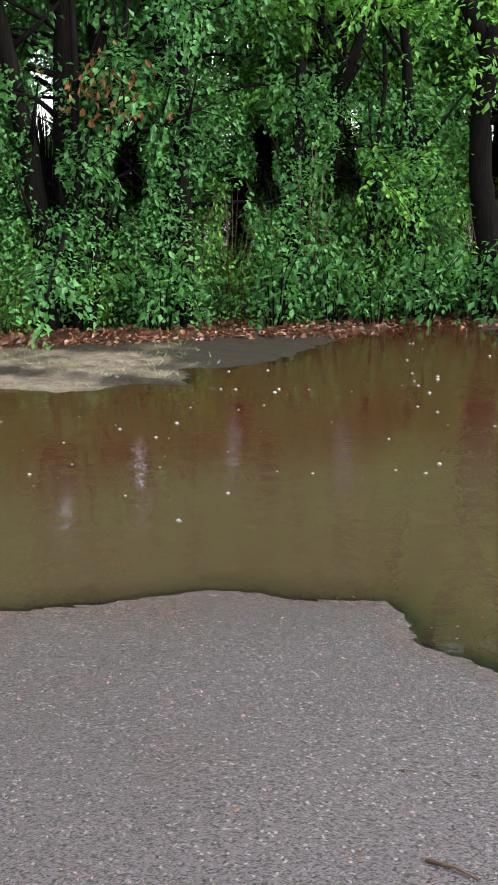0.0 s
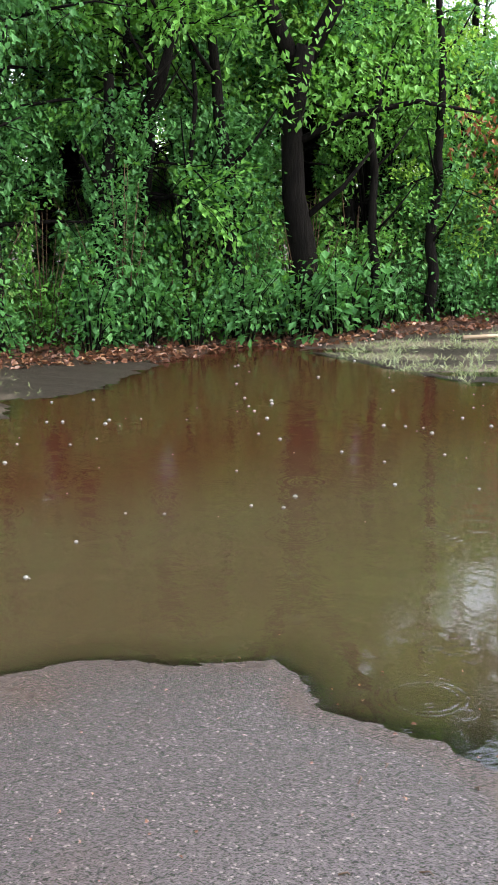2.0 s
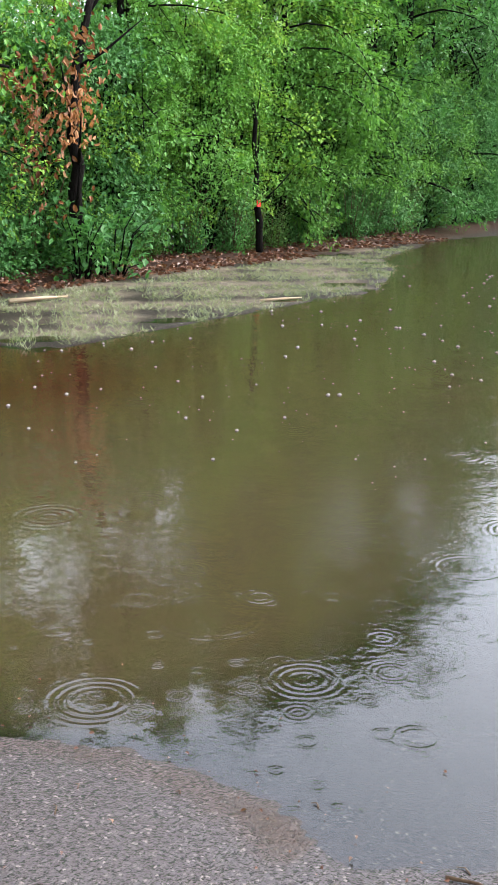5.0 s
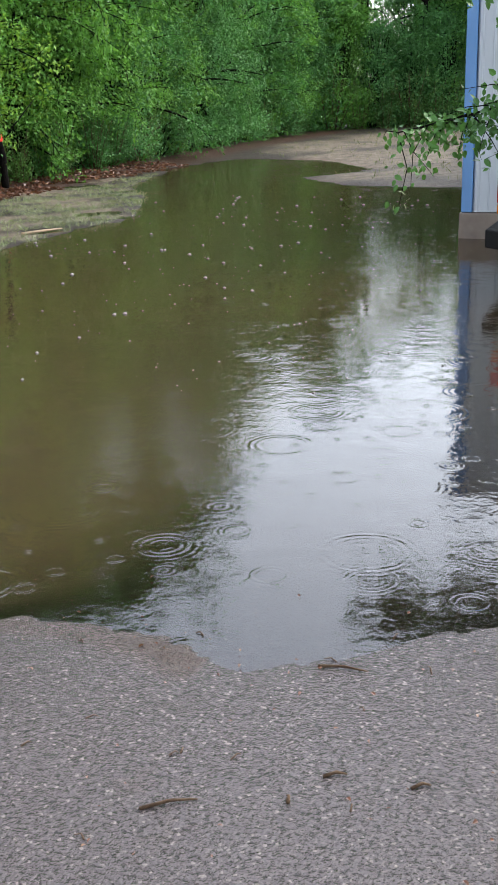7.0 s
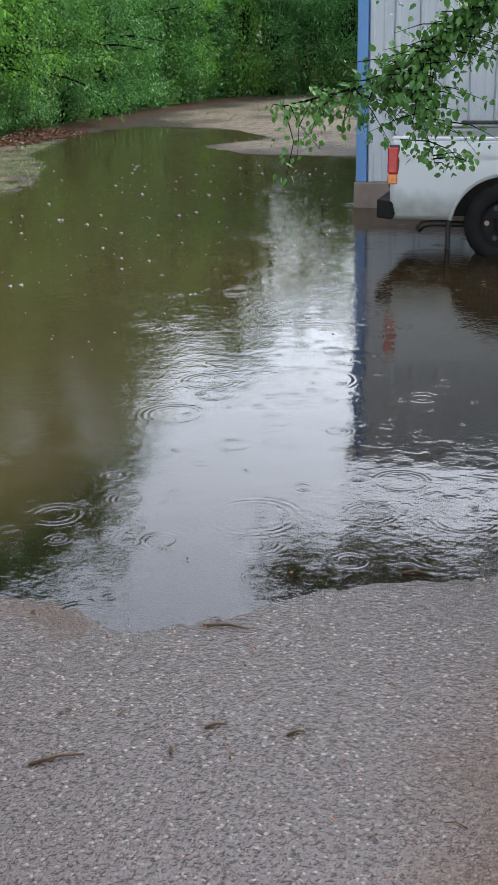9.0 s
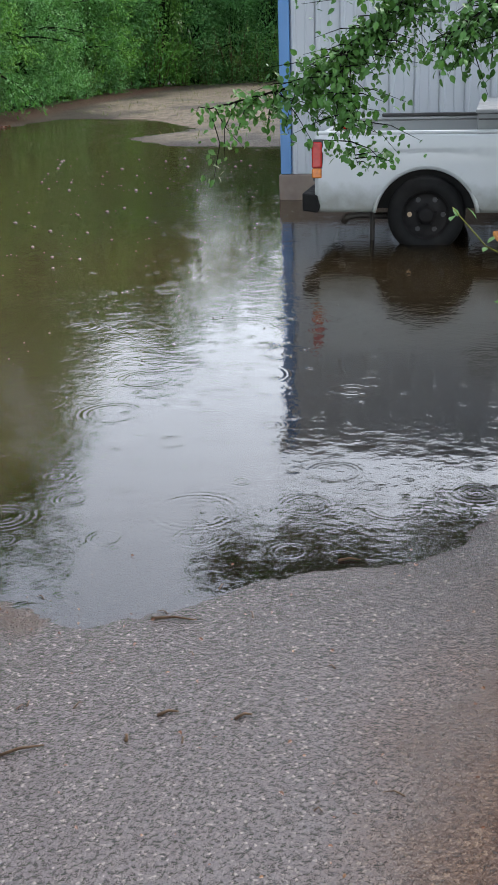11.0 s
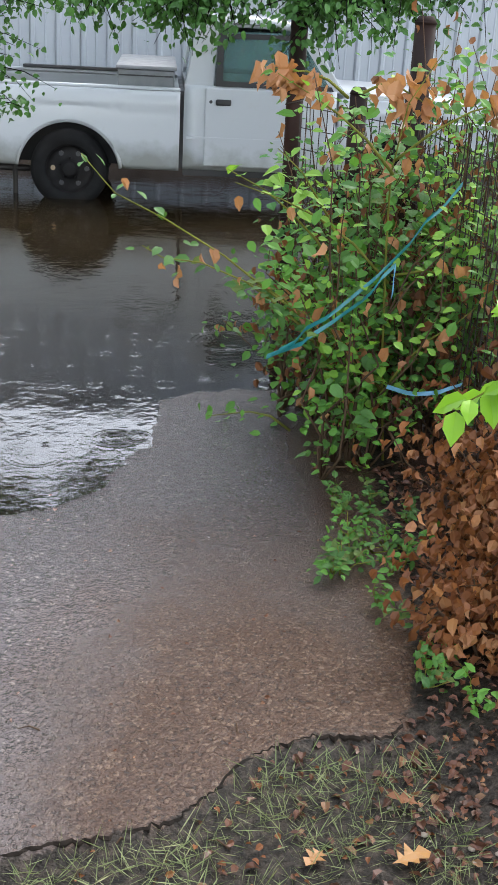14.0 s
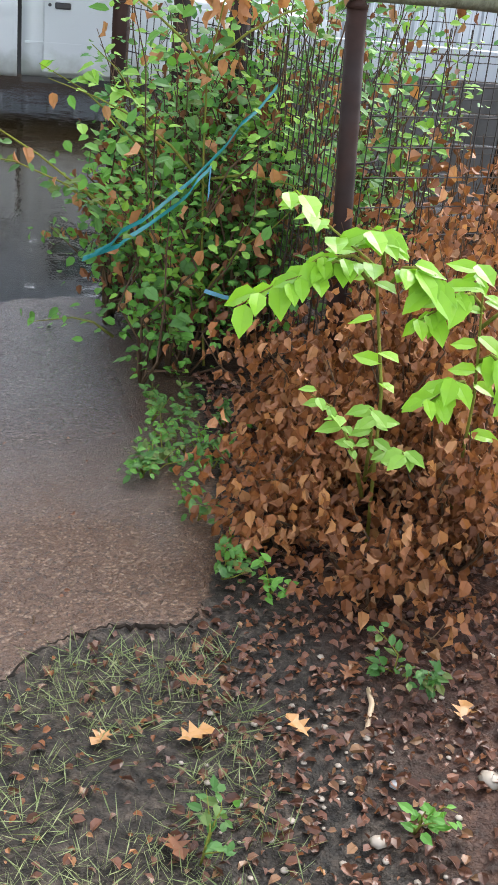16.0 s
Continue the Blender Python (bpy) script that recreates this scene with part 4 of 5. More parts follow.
# ---- the pickup ----
def build_pickup():
    Y0, Y1 = 8.93, 10.58
    car = base("pickup_truck", -0.18, 9.75, -0.06, "white single-cab pickup truck standing in shallow floodwater", "pickup truck")
    loc = Matrix.Translation((0.18, -9.75, 0.06))

    def put(name, geo, mat, parent=car, label="", bevel=0.0, smooth=False, thick=0.0, under=Matrix()):
        geo.v = [tuple(loc @ Vector(p)) for p in geo.v]
        return part(name, geo, mat, parent, label, bevel, smooth, thick)

    WX, WZ, R, AR = -0.18, 0.25, 0.33, 0.44
    FX = 2.62

    def belly(z):
        """How far the side is drawn in at a height."""
        return 0.05 * max(0, (0.5 - z) / 0.22) ** 1.5 + 0.035 * max(0, (z - 0.62) / 0.33) ** 2 - (0.012 if z > 0.80 else 0)

    def side(x0, x1, ztop, zlow, wheel, n=46, m=16):
        """Side skin with a wheel arch; each column runs from the sill or the arch up."""
        out = []
        for sgn, yy in ((1, Y0), (-1, Y1)):
            rows = []
            for i in range(n + 1):
                x = x0 + (x1 - x0) * i / n
                a = AR * AR - (x - wheel) ** 2 if wheel is not None else -1
                zl = max(zlow, WZ - 0.03 + math.sqrt(a)) if a > 0 else zlow
                rows.append([(x, yy + sgn * belly(zl + (ztop - zl) * j / m), zl + (ztop - zl) * j / m) for j in range(m + 1)])
            out.append(rows)
        return out

    # the load bed
    bed = None
    for k, rows in enumerate(side(-1.12, 0.742, 0.925, 0.285, WX)):
        ob = put("bed_side", Geo().sheet(rows), PAINT, smooth=True, thick=0.025, label="white dented bed side with muddy lower edge")
        bed = bed or ob
    put("tailgate", Geo().box(-1.135, -1.095, Y0 + 0.07, Y1 - 0.07, 0.36, 0.915), PAINT, bevel=0.012)
    put("bed_floor", Geo().box(-1.09, 0.74, Y0 + 0.2, Y1 - 0.2, 0.71, 0.74), STEEL)
    put("bed_front_wall", Geo().box(0.70, 0.738, Y0 + 0.06, Y1 - 0.06, 0.54, 0.92), PAINT)
    for y in (Y0 + 0.02, Y1 - 0.08):
        put("bed_rail", Geo().box(-1.12, 0.742, y, y + 0.06, 0.927, 0.955), PAINT, bevel=0.01)
    put("rail_cap", Geo().box(-0.72, 0.18, Y1 - 0.10, Y1 - 0.02, 0.957, 0.985), BLACK, label="black rail cap", bevel=0.006)
    for y, s in ((Y0, 1), (Y1, -1)):
        arc = [(WX + AR * math.cos(a), y + s * 0.008, WZ - 0.03 + AR * math.sin(a)) for a in np.linspace(0.15, math.pi - 0.15, 28)]
        put("arch_flare", Geo().tube(arc, [0.017] * 28, 6), PAINT, smooth=True)
    # near-black block fills the wheel arches, their shade put in as colour
    put("arch_liner", Geo().box(WX - 0.47, WX + 0.47, Y0 + 0.16, Y1 - 0.16, 0.30, 0.70), TYRE)
    for s, yy in ((1, Y0), (-1, Y1)):
        y = yy - s * 0.012
        lamp = put("tail_light", Geo().box(-1.145, -1.055, min(y - s * 0.012, y + s * 0.06), max(y - s * 0.012, y + s * 0.06), 0.66, 0.875), RED_LENS, label="red tail light", bevel=0.014)
        put("amber_lens", Geo().box(-1.143, -1.06, min(y - s * 0.010, y + s * 0.05), max(y - s * 0.010, y + s * 0.05), 0.575, 0.657), AMBER_LENS, lamp, "amber lens", 0.01)
        put("lamp_bezel", Geo().box(-1.135, -1.045, min(y, y + s * 0.03), max(y, y + s * 0.03), 0.545, 0.895), BLACK, lamp, "", 0.01)
    put("rear_bumper", Geo().prism([(-1.23, 0.30), (-1.10, 0.28), (-1.08, 0.33), (-1.10, 0.43), (-1.23, 0.45)], Y0 - 0.02, Y1 + 0.02), TYRE, label="black rear bumper", bevel=0.012)
    put("tow_hitch", Geo().tube([(-0.92, Y0 + 0.3, 0.15), (-0.88, Y0 + 0.3, 0.20), (-0.80, Y0 + 0.3, 0.215), (-0.35, Y0 + 0.3, 0.21)], [0.03, 0.032, 0.028, 0.028], 8), STEEL, label="bent dark steel hitch bar", smooth=True)
    put("jack_stand", Geo().tube([(-0.66, Y0 + 0.28, -0.16), (-0.66, Y0 + 0.28, 0.28)], [0.022, 0.022], 8), STEEL)
    put("axle", Geo().tube([(WX, Y0 + 0.1, WZ), (WX, Y1 - 0.1, WZ)], [0.05, 0.05], 10), STEEL)
    for y in (Y0 + 0.42, Y1 - 0.47):
        put("frame_rail", Geo().box(-1.08, 3.2, y, y + 0.06, 0.28, 0.38), STEEL)
    # the cab
    for k, rows in enumerate(side(0.775, 2.05, 0.985, 0.30, None, 12, 14)):
        put("cab_side", Geo().sheet(rows), PAINT, smooth=True, thick=0.02)
    for s, yy in ((1, Y0), (-1, Y1)):
        a, b = sorted((yy + s * 0.03, yy + s * 0.10))
        roofy = s * 0.09
        put("rear_pillar", Geo().prism([(0.775, 0.97), (1.02, 0.97), (1.045, 1.40), (1.02, 1.47), (0.86, 1.47)], a + s * 0.012, b + s * 0.02), PAINT, bevel=0.012)
        put("front_pillar", Geo().prism([(1.98, 0.97), (2.12, 0.97), (1.78, 1.45), (1.66, 1.45)], a + s * 0.012, b + s * 0.02), PAINT, bevel=0.01)
        y = yy - s * 0.008
        door = put("door", Geo().box(0.945, 1.985, min(y - s * 0.014, y + s * 0.02), max(y - s * 0.014, y + s * 0.02), 0.335, 0.975), PAINT, bevel=0.012, label="white door panel")
        put("door_handle", Geo().box(1.035, 1.165, min(y - s * 0.03, y), max(y - s * 0.03, y), 0.835, 0.885), BLACK, door, "black door handle", 0.012)
        put("door_lock", Geo().tube([(0.995, y - s * 0.018, 0.862), (0.995, y + s * 0.01, 0.862)], [0.014, 0.014], 10), BLACK, door)
        put("window_seal", Geo().prism([(1.03, 0.985), (2.02, 0.985), (2.0, 1.02), (1.09, 1.03), (1.085, 1.36), (1.72, 1.37), (1.69, 1.41), (1.04, 1.40)], min(y + s * 0.02, y + s * 0.05), max(y + s * 0.02, y + s * 0.05)), BLACK, door, "black rubber window seal")
        put("window_pane", Geo().prism([(1.08, 1.02), (1.98, 1.02), (1.72, 1.38), (1.08, 1.37)], min(y + s * 0.032, y + s * 0.037), max(y + s * 0.032, y + s * 0.037)), GLASS, door, "greenish side window")
        put("side_molding", Geo().box(0.80, 2.03, min(y - s * 0.019, y - s * 0.005), max(y - s * 0.019, y - s * 0.005), 0.555, 0.575), PAINT, door)
    put("roof", Geo().prism([(0.86, 1.455), (1.76, 1.44), (1.70, 1.50), (1.4, 1.525), (1.05, 1.52), (0.90, 1.50)], Y0 + 0.06, Y1 - 0.06), PAINT, bevel=0.03, smooth=True)
    put("cab_back", Geo().box(0.78, 0.82, Y0 + 0.05, Y1 - 0.05, 0.5, 0.98), PAINT)
    put("rear_window", Geo().prism([(0.80, 0.985), (0.815, 0.985), (0.885, 1.45), (0.87, 1.45)], Y0 + 0.13, Y1 - 0.13), GLASS)
    put("windshield", Geo().prism([(2.10, 0.985), (2.12, 0.985), (1.76, 1.44), (1.74, 1.44)], Y0 + 0.10, Y1 - 0.10), GLASS)
    put("cab_floor", Geo().box(0.80, 2.2, Y0 + 0.05, Y1 - 0.05, 0.30, 0.36), BLACK)
    put("seat", Geo().prism([(0.88, 0.4), (1.5, 0.4), (1.5, 0.62), (1.12, 0.62), (1.0, 1.12), (0.9, 1.12)], Y0 + 0.2, Y1 - 0.2), BOX_GREY, bevel=0.03)
    put("sill", Geo().box(0.78, 2.1, Y0 + 0.07, Y0 + 0.14, 0.24, 0.30), BLACK)
    # nose
    for rows in side(2.07, 3.42, 0.93, 0.30, FX):
        put("front_wing", Geo().sheet(rows), PAINT, smooth=True, thick=0.02)
    put("hood", Geo().prism([(2.1, 0.935), (2.15, 0.985), (2.8, 0.965), (3.3, 0.92), (3.42, 0.86), (3.42, 0.80), (2.1, 0.90)], Y0 + 0.06, Y1 - 0.06), PAINT, bevel=0.02, smooth=True)
    put("front_grille", Geo().box(3.38, 3.43, Y0 + 0.1, Y1 - 0.1, 0.5, 0.8), BLACK, bevel=0.01)
    put("front_bumper", Geo().box(3.40, 3.54, Y0 + 0.02, Y1 - 0.02, 0.30, 0.48), BLACK, bevel=0.03)
    for y in (Y0 + 0.14, Y1 - 0.42):
        put("headlight", Geo().box(3.40, 3.455, y, y + 0.28, 0.62, 0.78), BOX_WHITE, bevel=0.015)
    # black strip closes the bed-to-cab gap in place of its shade
    put("gap_strip", Geo().box(0.742, 0.774, Y0 + 0.05, Y1 - 0.05, 0.30, 0.93), BLACK, label="black strip standing in for the shade between bed and cab")
    # wheels
    for cx in (WX, FX):
        for y0, s in ((Y0 + 0.06, 1), (Y1 - 0.06, -1)):
            hub = new("wheel")
            hub.parent = car
            tp = [(0.20, 0.02), (0.24, 0.0), (0.29, 0.005), (0.315, 0.03), (R, 0.05), (R - 0.006, 0.055), (R - 0.006, 0.075), (R, 0.08), (R, 0.125), (R - 0.006, 0.13), (R, 0.14), (0.315, 0.18), (0.28, 0.205), (0.20, 0.2)]
            put("tyre", Geo().lathe([(r, y0 + s * y) for r, y in tp], cx, WZ, 40), TYRE, hub, smooth=True)
            rp = [(0.205, 0.015), (0.195, 0.03), (0.19, 0.07), (0.16, 0.085), (0.10, 0.06), (0.07, 0.055), (0.065, 0.02), (0.05, 0.012), (0.0001, 0.012)]
            rim = Geo().lathe([(r, y0 + s * y) for r, y in rp], cx, WZ, 32)
            for q in range(5):
                a = 2 * math.pi * q / 5 + 0.3
                rim.tube([(cx + 0.088 * math.cos(a), y0 + s * 0.035, WZ + 0.088 * math.sin(a)), (cx + 0.088 * math.cos(a), y0 + s * 0.07, WZ + 0.088 * math.sin(a))], [0.011, 0.011], 6)
            put("rim", rim, RIM, hub, "dirty dark steel rim", smooth=True)
            for q in range(6):
                a = 2 * math.pi * q / 6
                px, pz = cx + 0.142 * math.cos(a), WZ + 0.142 * math.sin(a)
                put("rim_slot", Geo().tube([(px, y0 + s * 0.068, pz), (px, y0 + s * 0.082, pz)], [0.021, 0.021], 10), WOOD_PALE if q == 3 and s == 1 else BLACK, hub)


build_pickup()
box = base("tool_box", 0.49, 9.3, 0.93, "weathered grey tool box with pale lid across the truck bed", "tool box")
part("body", Geo().box(-0.27, 0.2, -0.28, 1.2, -0.28, 0.15), BOX_GREY, box, bevel=0.008)
part("lid", Geo().box(-0.285, 0.22, -0.3, 1.22, 0.153, 0.185), BOX_WHITE, box, "pale lid", bevel=0.01)
part("seam", Geo().box(-0.26, 0.19, -0.292, -0.281, 0.10, 0.112), BLACK, box)


# ---- the fence and what grows on it ----
def post(x, y, h, r, lean=0.0):
    ob = base("fence_post", x, y, 0, "rusty dark steel fence post", "fence post", "posts of the fence")
    part("pipe", Geo().tube([(0, 0, -0.3), (lean * 0.5, 0, h * 0.5), (lean, 0, h)], [r, r, r], 12), RUST, ob, smooth=True)
    part("cap", Geo().tube([(lean, 0, h - 0.01), (lean, 0, h + 0.02)], [r * 1.12, r * 0.7], 12), RUST, ob, smooth=True)
    for z in (h * 0.35, h * 0.65):
        part("tie_wire", Geo().tube([(r * 1.05 * math.cos(a), r * 1.05 * math.sin(a), z + 0.01 * a) for a in np.linspace(0, 6.28, 13)], [0.003] * 13, 4), WIRE, ob)


post(1.86, 2.70, 1.47, 0.033, -0.10)
post(1.66, 4.10, 1.66, 0.045)
post(1.23, 4.90, 1.85, 0.042)
post(3.25, 3.10, 1.6, 0.05)
post(1.45, 4.35, 1.35, 0.04)


def mesh_panel(x0, y0, x1, y1, z0, z1, across=0.055, up=0.10):
    ob = base("wire_fence", x0, y0, 0, "rusted welded wire fence panel", "wire fence", "panels of the fence")
    L = math.hypot(x1 - x0, y1 - y0)
    ux, uy = (x1 - x0) / L, (y1 - y0) / L
    for s in np.arange(0, L, across):
        part("upright_wire", Geo().tube([(ux * s, uy * s, z0), (ux * s, uy * s, z1)], [0.0024, 0.0024], 4), WIRE, ob)
    for z in np.arange(z0, z1, up):
        part("cross_wire", Geo().tube([(0.004, 0.004, z), (ux * L + 0.004, uy * L + 0.004, z)], [0.0024, 0.0024], 4), WIRE, ob)


mesh_panel(1.80, 2.78, 1.66, 4.05, 0.03, 1.32)
mesh_panel(1.66, 4.15, 1.25, 4.88, 0.03, 1.25)
mesh_panel(1.86, 2.72, 3.2, 3.08, 0.04, 1.42, 0.085, 0.10)
mesh_panel(2.3, 4.6, 4.4, 5.0, 0.04, 1.5, 0.06, 0.09)
pole = tagged(part("fence_rail", Geo().tube([(1.70, 2.68, 1.515), (2.1, 2.76, 1.52), (2.6, 2.88, 1.505), (3.4, 3.08, 1.50)], [0.034, 0.038, 0.04, 0.042], 12), MOSSY, smooth=True), "mossy grey wooden pole laid along the fence top", "fence rail")
boards = base("white_boards", 2.55, 6.3, 0, "stacked weathered white boards behind the fence", "boards")
for k in range(5):
    part("board", Geo().box(-0.45, 2.4, -0.02 - 0.004 * (k % 2), 0.03, 0.05 + 0.2 * k, 0.238 + 0.2 * k), WHITE_METAL if k == 4 else BOARD_GREY, boards, bevel=0.006)
part("frame", Geo().box(-0.47, -0.40, -0.05, 0.06, -0.05, 1.2), RUST, boards, bevel=0.006)


# the tree whose boughs hang over the flood
def hanging_tree():
    r2 = np.random.default_rng(77)
    ob = base("overhanging_tree", 3.75, 5.7, 0, "tree beside the fence with drooping leafy boughs", "tree")
    o = np.array([3.75, 5.7, 0])
    g, P, A, U, S = Geo(), [], [], [], []
    g.tube([(0, 0, -0.2), (0.02, 0, 1.2), (-0.05, -0.05, 2.6), (-0.1, 0.1, 4.2), (0.1, 0.2, 6.0)], [0.16, 0.13, 0.11, 0.08, 0.03], 10)

    def bough(pts, r, twigs, per, drop=0.35, size=0.042):
        pts = [np.array(p, float) for p in pts]
        g.tube([p - o for p in pts], [r * (1 - 0.85 * i / (len(pts) - 1)) for i in range(len(pts))], 6)
        for _ in range(twigs):
            s = r2.uniform(0.5, len(pts) - 1)
            i = min(int(s), len(pts) - 2)
            q = pts[i] + (pts[i + 1] - pts[i]) * (s - i)
            e = q + np.array([r2.normal(0, 0.16), r2.normal(0, 0.16), -abs(r2.normal(0.04, drop * 0.62))])
            g.tube([q - o, (q + e) / 2 - o + np.array([r2.normal(0, 0.03), 0, 0.02]), e - o], [0.0035, 0.0025, 0.001], 4)
            for m in range(int(per * 1.35)):
                u = (m + 1) / (per * 1.35)
                P.append(q + (e - q) * u + r2.normal(0, 0.03, 3) - o)
                A.append(unit(r2) + np.array([0, 0, -0.7]))
                U.append(np.array([0, -0.5, 0.8]) + 0.7 * unit(r2))
                S.append(size * r2.uniform(0.6, 1.3))

    bough([(3.7, 5.6, 2.5), (2.2, 5.55, 2.75), (0.9, 5.5, 2.4), (0.0, 5.45, 2.0), (-0.3, 5.5, 1.72), (-0.62, 5.5, 1.50), (-1.14, 5.5, 1.38)], 0.026, 170, 14, 0.24)
    bough([(0.3, 5.5, 2.15), (-0.1, 5.5, 1.95), (-0.35, 5.45, 1.7), (-0.42, 5.4, 1.45), (-0.30, 5.4, 1.08)], 0.008, 60, 12, 0.14)
    bough([(2.0, 5.5, 2.7), (1.0, 5.2, 2.3), (0.5, 5.1, 1.95), (0.2, 5.1, 1.75)], 0.02, 150, 14, 0.28)
    bough([(2.3, 5.5, 2.7), (1.5, 5.0, 2.2), (0.95, 4.9, 1.85), (0.55, 4.9, 1.7)], 0.02, 160, 14, 0.24)
    bough([(3.5, 5.6, 2.4), (2.4, 5.1, 2.1), (1.7, 4.8, 1.85), (1.2, 4.7, 1.75)], 0.02, 170, 14, 0.3)
    bough([(3.6, 5.6, 2.6), (1.8, 6.0, 3.3), (0.2, 6.2, 3.3), (-0.9, 6.2, 2.8)], 0.05, 110, 14, 0.5)
    bough([(3.6, 5.8, 2.8), (2.2, 7.2, 2.95), (0.8, 7.5, 2.8), (-0.3, 7.4, 2.6)], 0.035, 150, 14, 0.45, 0.055)
    bough([(3.6, 5.8, 2.9), (2.6, 6.8, 3.3), (1.5, 7.0, 3.3), (0.5, 7.0, 3.1)], 0.035, 130, 14, 0.5, 0.055)
    bough([(3.6, 5.6, 3.2), (2.0, 5.0, 4.0), (0.6, 4.6, 4.2), (-0.4, 4.6, 3.9)], 0.05, 120, 14, 0.6, 0.06)
    bough([(3.7, 5.6, 3.8), (3.0, 4.6, 4.6), (2.2, 3.8, 4.8), (1.3, 3.4, 4.5)], 0.05, 120, 14, 0.6, 0.06)
    bough([(3.75, 5.7, 4.4), (3.6, 6.6, 5.2), (3.0, 7.4, 5.4)], 0.05, 90, 14, 0.6, 0.06)
    bough([(3.75, 5.7, 4.4), (4.6, 5.0, 5.2), (5.2, 4.4, 5.0)], 0.05, 90, 14, 0.6, 0.06)
    for a, b, c in (((2.4, 7.0, 3.0), (1.0, 8.2, 2.75), (-0.2, 8.4, 2.45)), ((2.2, 7.0, 3.2), (0.2, 8.6, 3.1), (-1.3, 8.3, 2.6)), ((2.6, 7.4, 3.4), (1.4, 9.0, 3.2), (0.4, 9.2, 2.8)),
                    ((1.8, 7.2, 3.3), (-0.4, 8.4, 3.3), (-2.0, 7.9, 2.75)), ((2.8, 7.2, 3.1), (2.0, 8.6, 2.9), (1.3, 8.6, 2.5))):
        bough([(3.6, 5.8, 2.9), a, b, c], 0.03, 230, 15, 0.38, 0.07)
    part("trunk", g, BARK, ob, "dark wet bark", smooth=True)
    leaves("crown", P, A, U, S, 0.68, LEAF_BOUGH, ob, "fine")


hanging_tree()


def sprig(name, label, category, stems, mat, stem_mat, size, seed, per=9, shape="fine", ratio=0.62, spread=0.05, group="", droop=0.4, extra=None, thick=0.006, paired=False):
    """A plant of stems, each given by its points, with leaves along the outer part."""
    r2 = np.random.default_rng(seed)
    o = np.array([stems[0][0][0], stems[0][0][1], 0.0])
    ob = base(name, o[0], o[1], 0, label, category, group)
    P, A, U, S = [], [], [], []
    g = Geo()
    for st in stems:
        pts = [np.array(p, float) - o for p in st]
        radii = [thick * (1 - 0.75 * i / (len(pts) - 1)) for i in range(len(pts))]
        if len(stems) < 8 and name not in ("weed", "withered_vine", "fence_shrub"):
            part("stem", Geo().tube(pts, radii, 6), stem_mat, ob, smooth=True)
        else:
            g.tube(pts, radii, 6)
        for k in range(per):
            s = (len(pts) - 1) * (0.25 + 0.75 * (k + r2.random()) / per)
            i = min(int(s), len(pts) - 2)
            q = pts[i] + (pts[i + 1] - pts[i]) * (s - i)
            d = pts[i + 1] - pts[i]
            d = d / (np.linalg.norm(d) + 1e-9)
            if paired:
                out = np.cross(d, (0, 0, 1.0)) + np.array([0, 0, 0.001])
                out = out / np.linalg.norm(out) * (1 if k % 2 else -1)
                P.append(q + r2.normal(0, 0.006, 3))
                A.append(0.55 * d + out * (1, 1, 0.6) + np.array([0, -0.25, -droop]) + 0.25 * unit(r2))
                U.append(np.array([0, -0.5, 0.85]) + 0.22 * unit(r2))
                S.append(size * r2.uniform(0.6, 1.2))
                continue
            P.append(q + r2.normal(0, spread, 3))
            A.append(0.5 * d + unit(r2) * (1, 1, 0.5) + np.array([0, 0, -droop]))
            U.append(unit(r2) if shape == "curled" else np.array([0, -0.35, 0.9]) + 0.45 * unit(r2))
            S.append(size * r2.uniform(0.6, 1.25))
    if g.v:
        part("stem", g, stem_mat, ob, smooth=True)["kind"] = "stuff"
    P = np.array(P)
    P[:, 2] = np.maximum(P[:, 2], 0.03)
    leaves("foliage", P, A, U, S, ratio, mat, ob, shape)
    if extra:
        m2, n2, s2 = extra
        pick = r2.integers(0, len(P), n2)
        leaves("withered_foliage", P[pick] + r2.normal(0, 0.04, (n2, 3)), r2.normal(0, 0.4, (n2, 3)) + np.array([0, 0, -1.0]), r2.normal(0, 1, (n2, 3)), s2 * r2.uniform(0.6, 1.2, n2), 0.75, m2, ob, "curled")["kind"] = "stuff"
    return ob


def arch(a, b, lift, n=5, wob=0.02, seed=0):
    r2 = np.random.default_rng(seed)
    a, b = np.array(a, float), np.array(b, float)
    return [tuple(a + (b - a) * t + np.array([0, 0, lift * 4 * t * (1 - t)]) + (r2.normal(0, wob, 3) if 0 < t < 1 else 0)) for t in np.linspace(0, 1, n)]


# tangle of the fence: many small shrubs, one by one
r3 = np.random.default_rng(9)
for k in range(42):
    bx, by = (r3.uniform(1.12, 1.75), r3.uniform(2.95, 4.3)) if k < 24 else (r3.uniform(1.7, 2.5), r3.uniform(3.2, 4.6))
    st = []
    for j in range(6):
        tip = (bx + r3.normal(0, 0.24), by + r3.normal(0, 0.2), r3.uniform(0.2, 1.5) if k < 24 else r3.uniform(0.7, 1.75))
        if tip[0] < 1.0:
            tip = (1.0 + r3.uniform(0, 0.2), tip[1], min(tip[2], 0.8))
        st.append(arch((bx, by, 0), tip, r3.uniform(0.0, 0.16), 6, 0.055, k * 10 + j))
    sprig("fence_shrub", "green climbing shrub with some withered leaves at the fence", "shrub", st, (LEAF_FRESH, LEAF_SHRUB, LEAF_DEEP, LEAF_LIME, LEAF_SHRUB)[k % 5], TWIG, 0.036 + 0.007 * (k % 4), 100 + k, 34, ratio=0.78, group="shrubs on the fence", spread=0.06, extra=(LEAF_TAN, 9, 0.085) if k % 2 else (LEAF_DEAD, 46, 0.055))
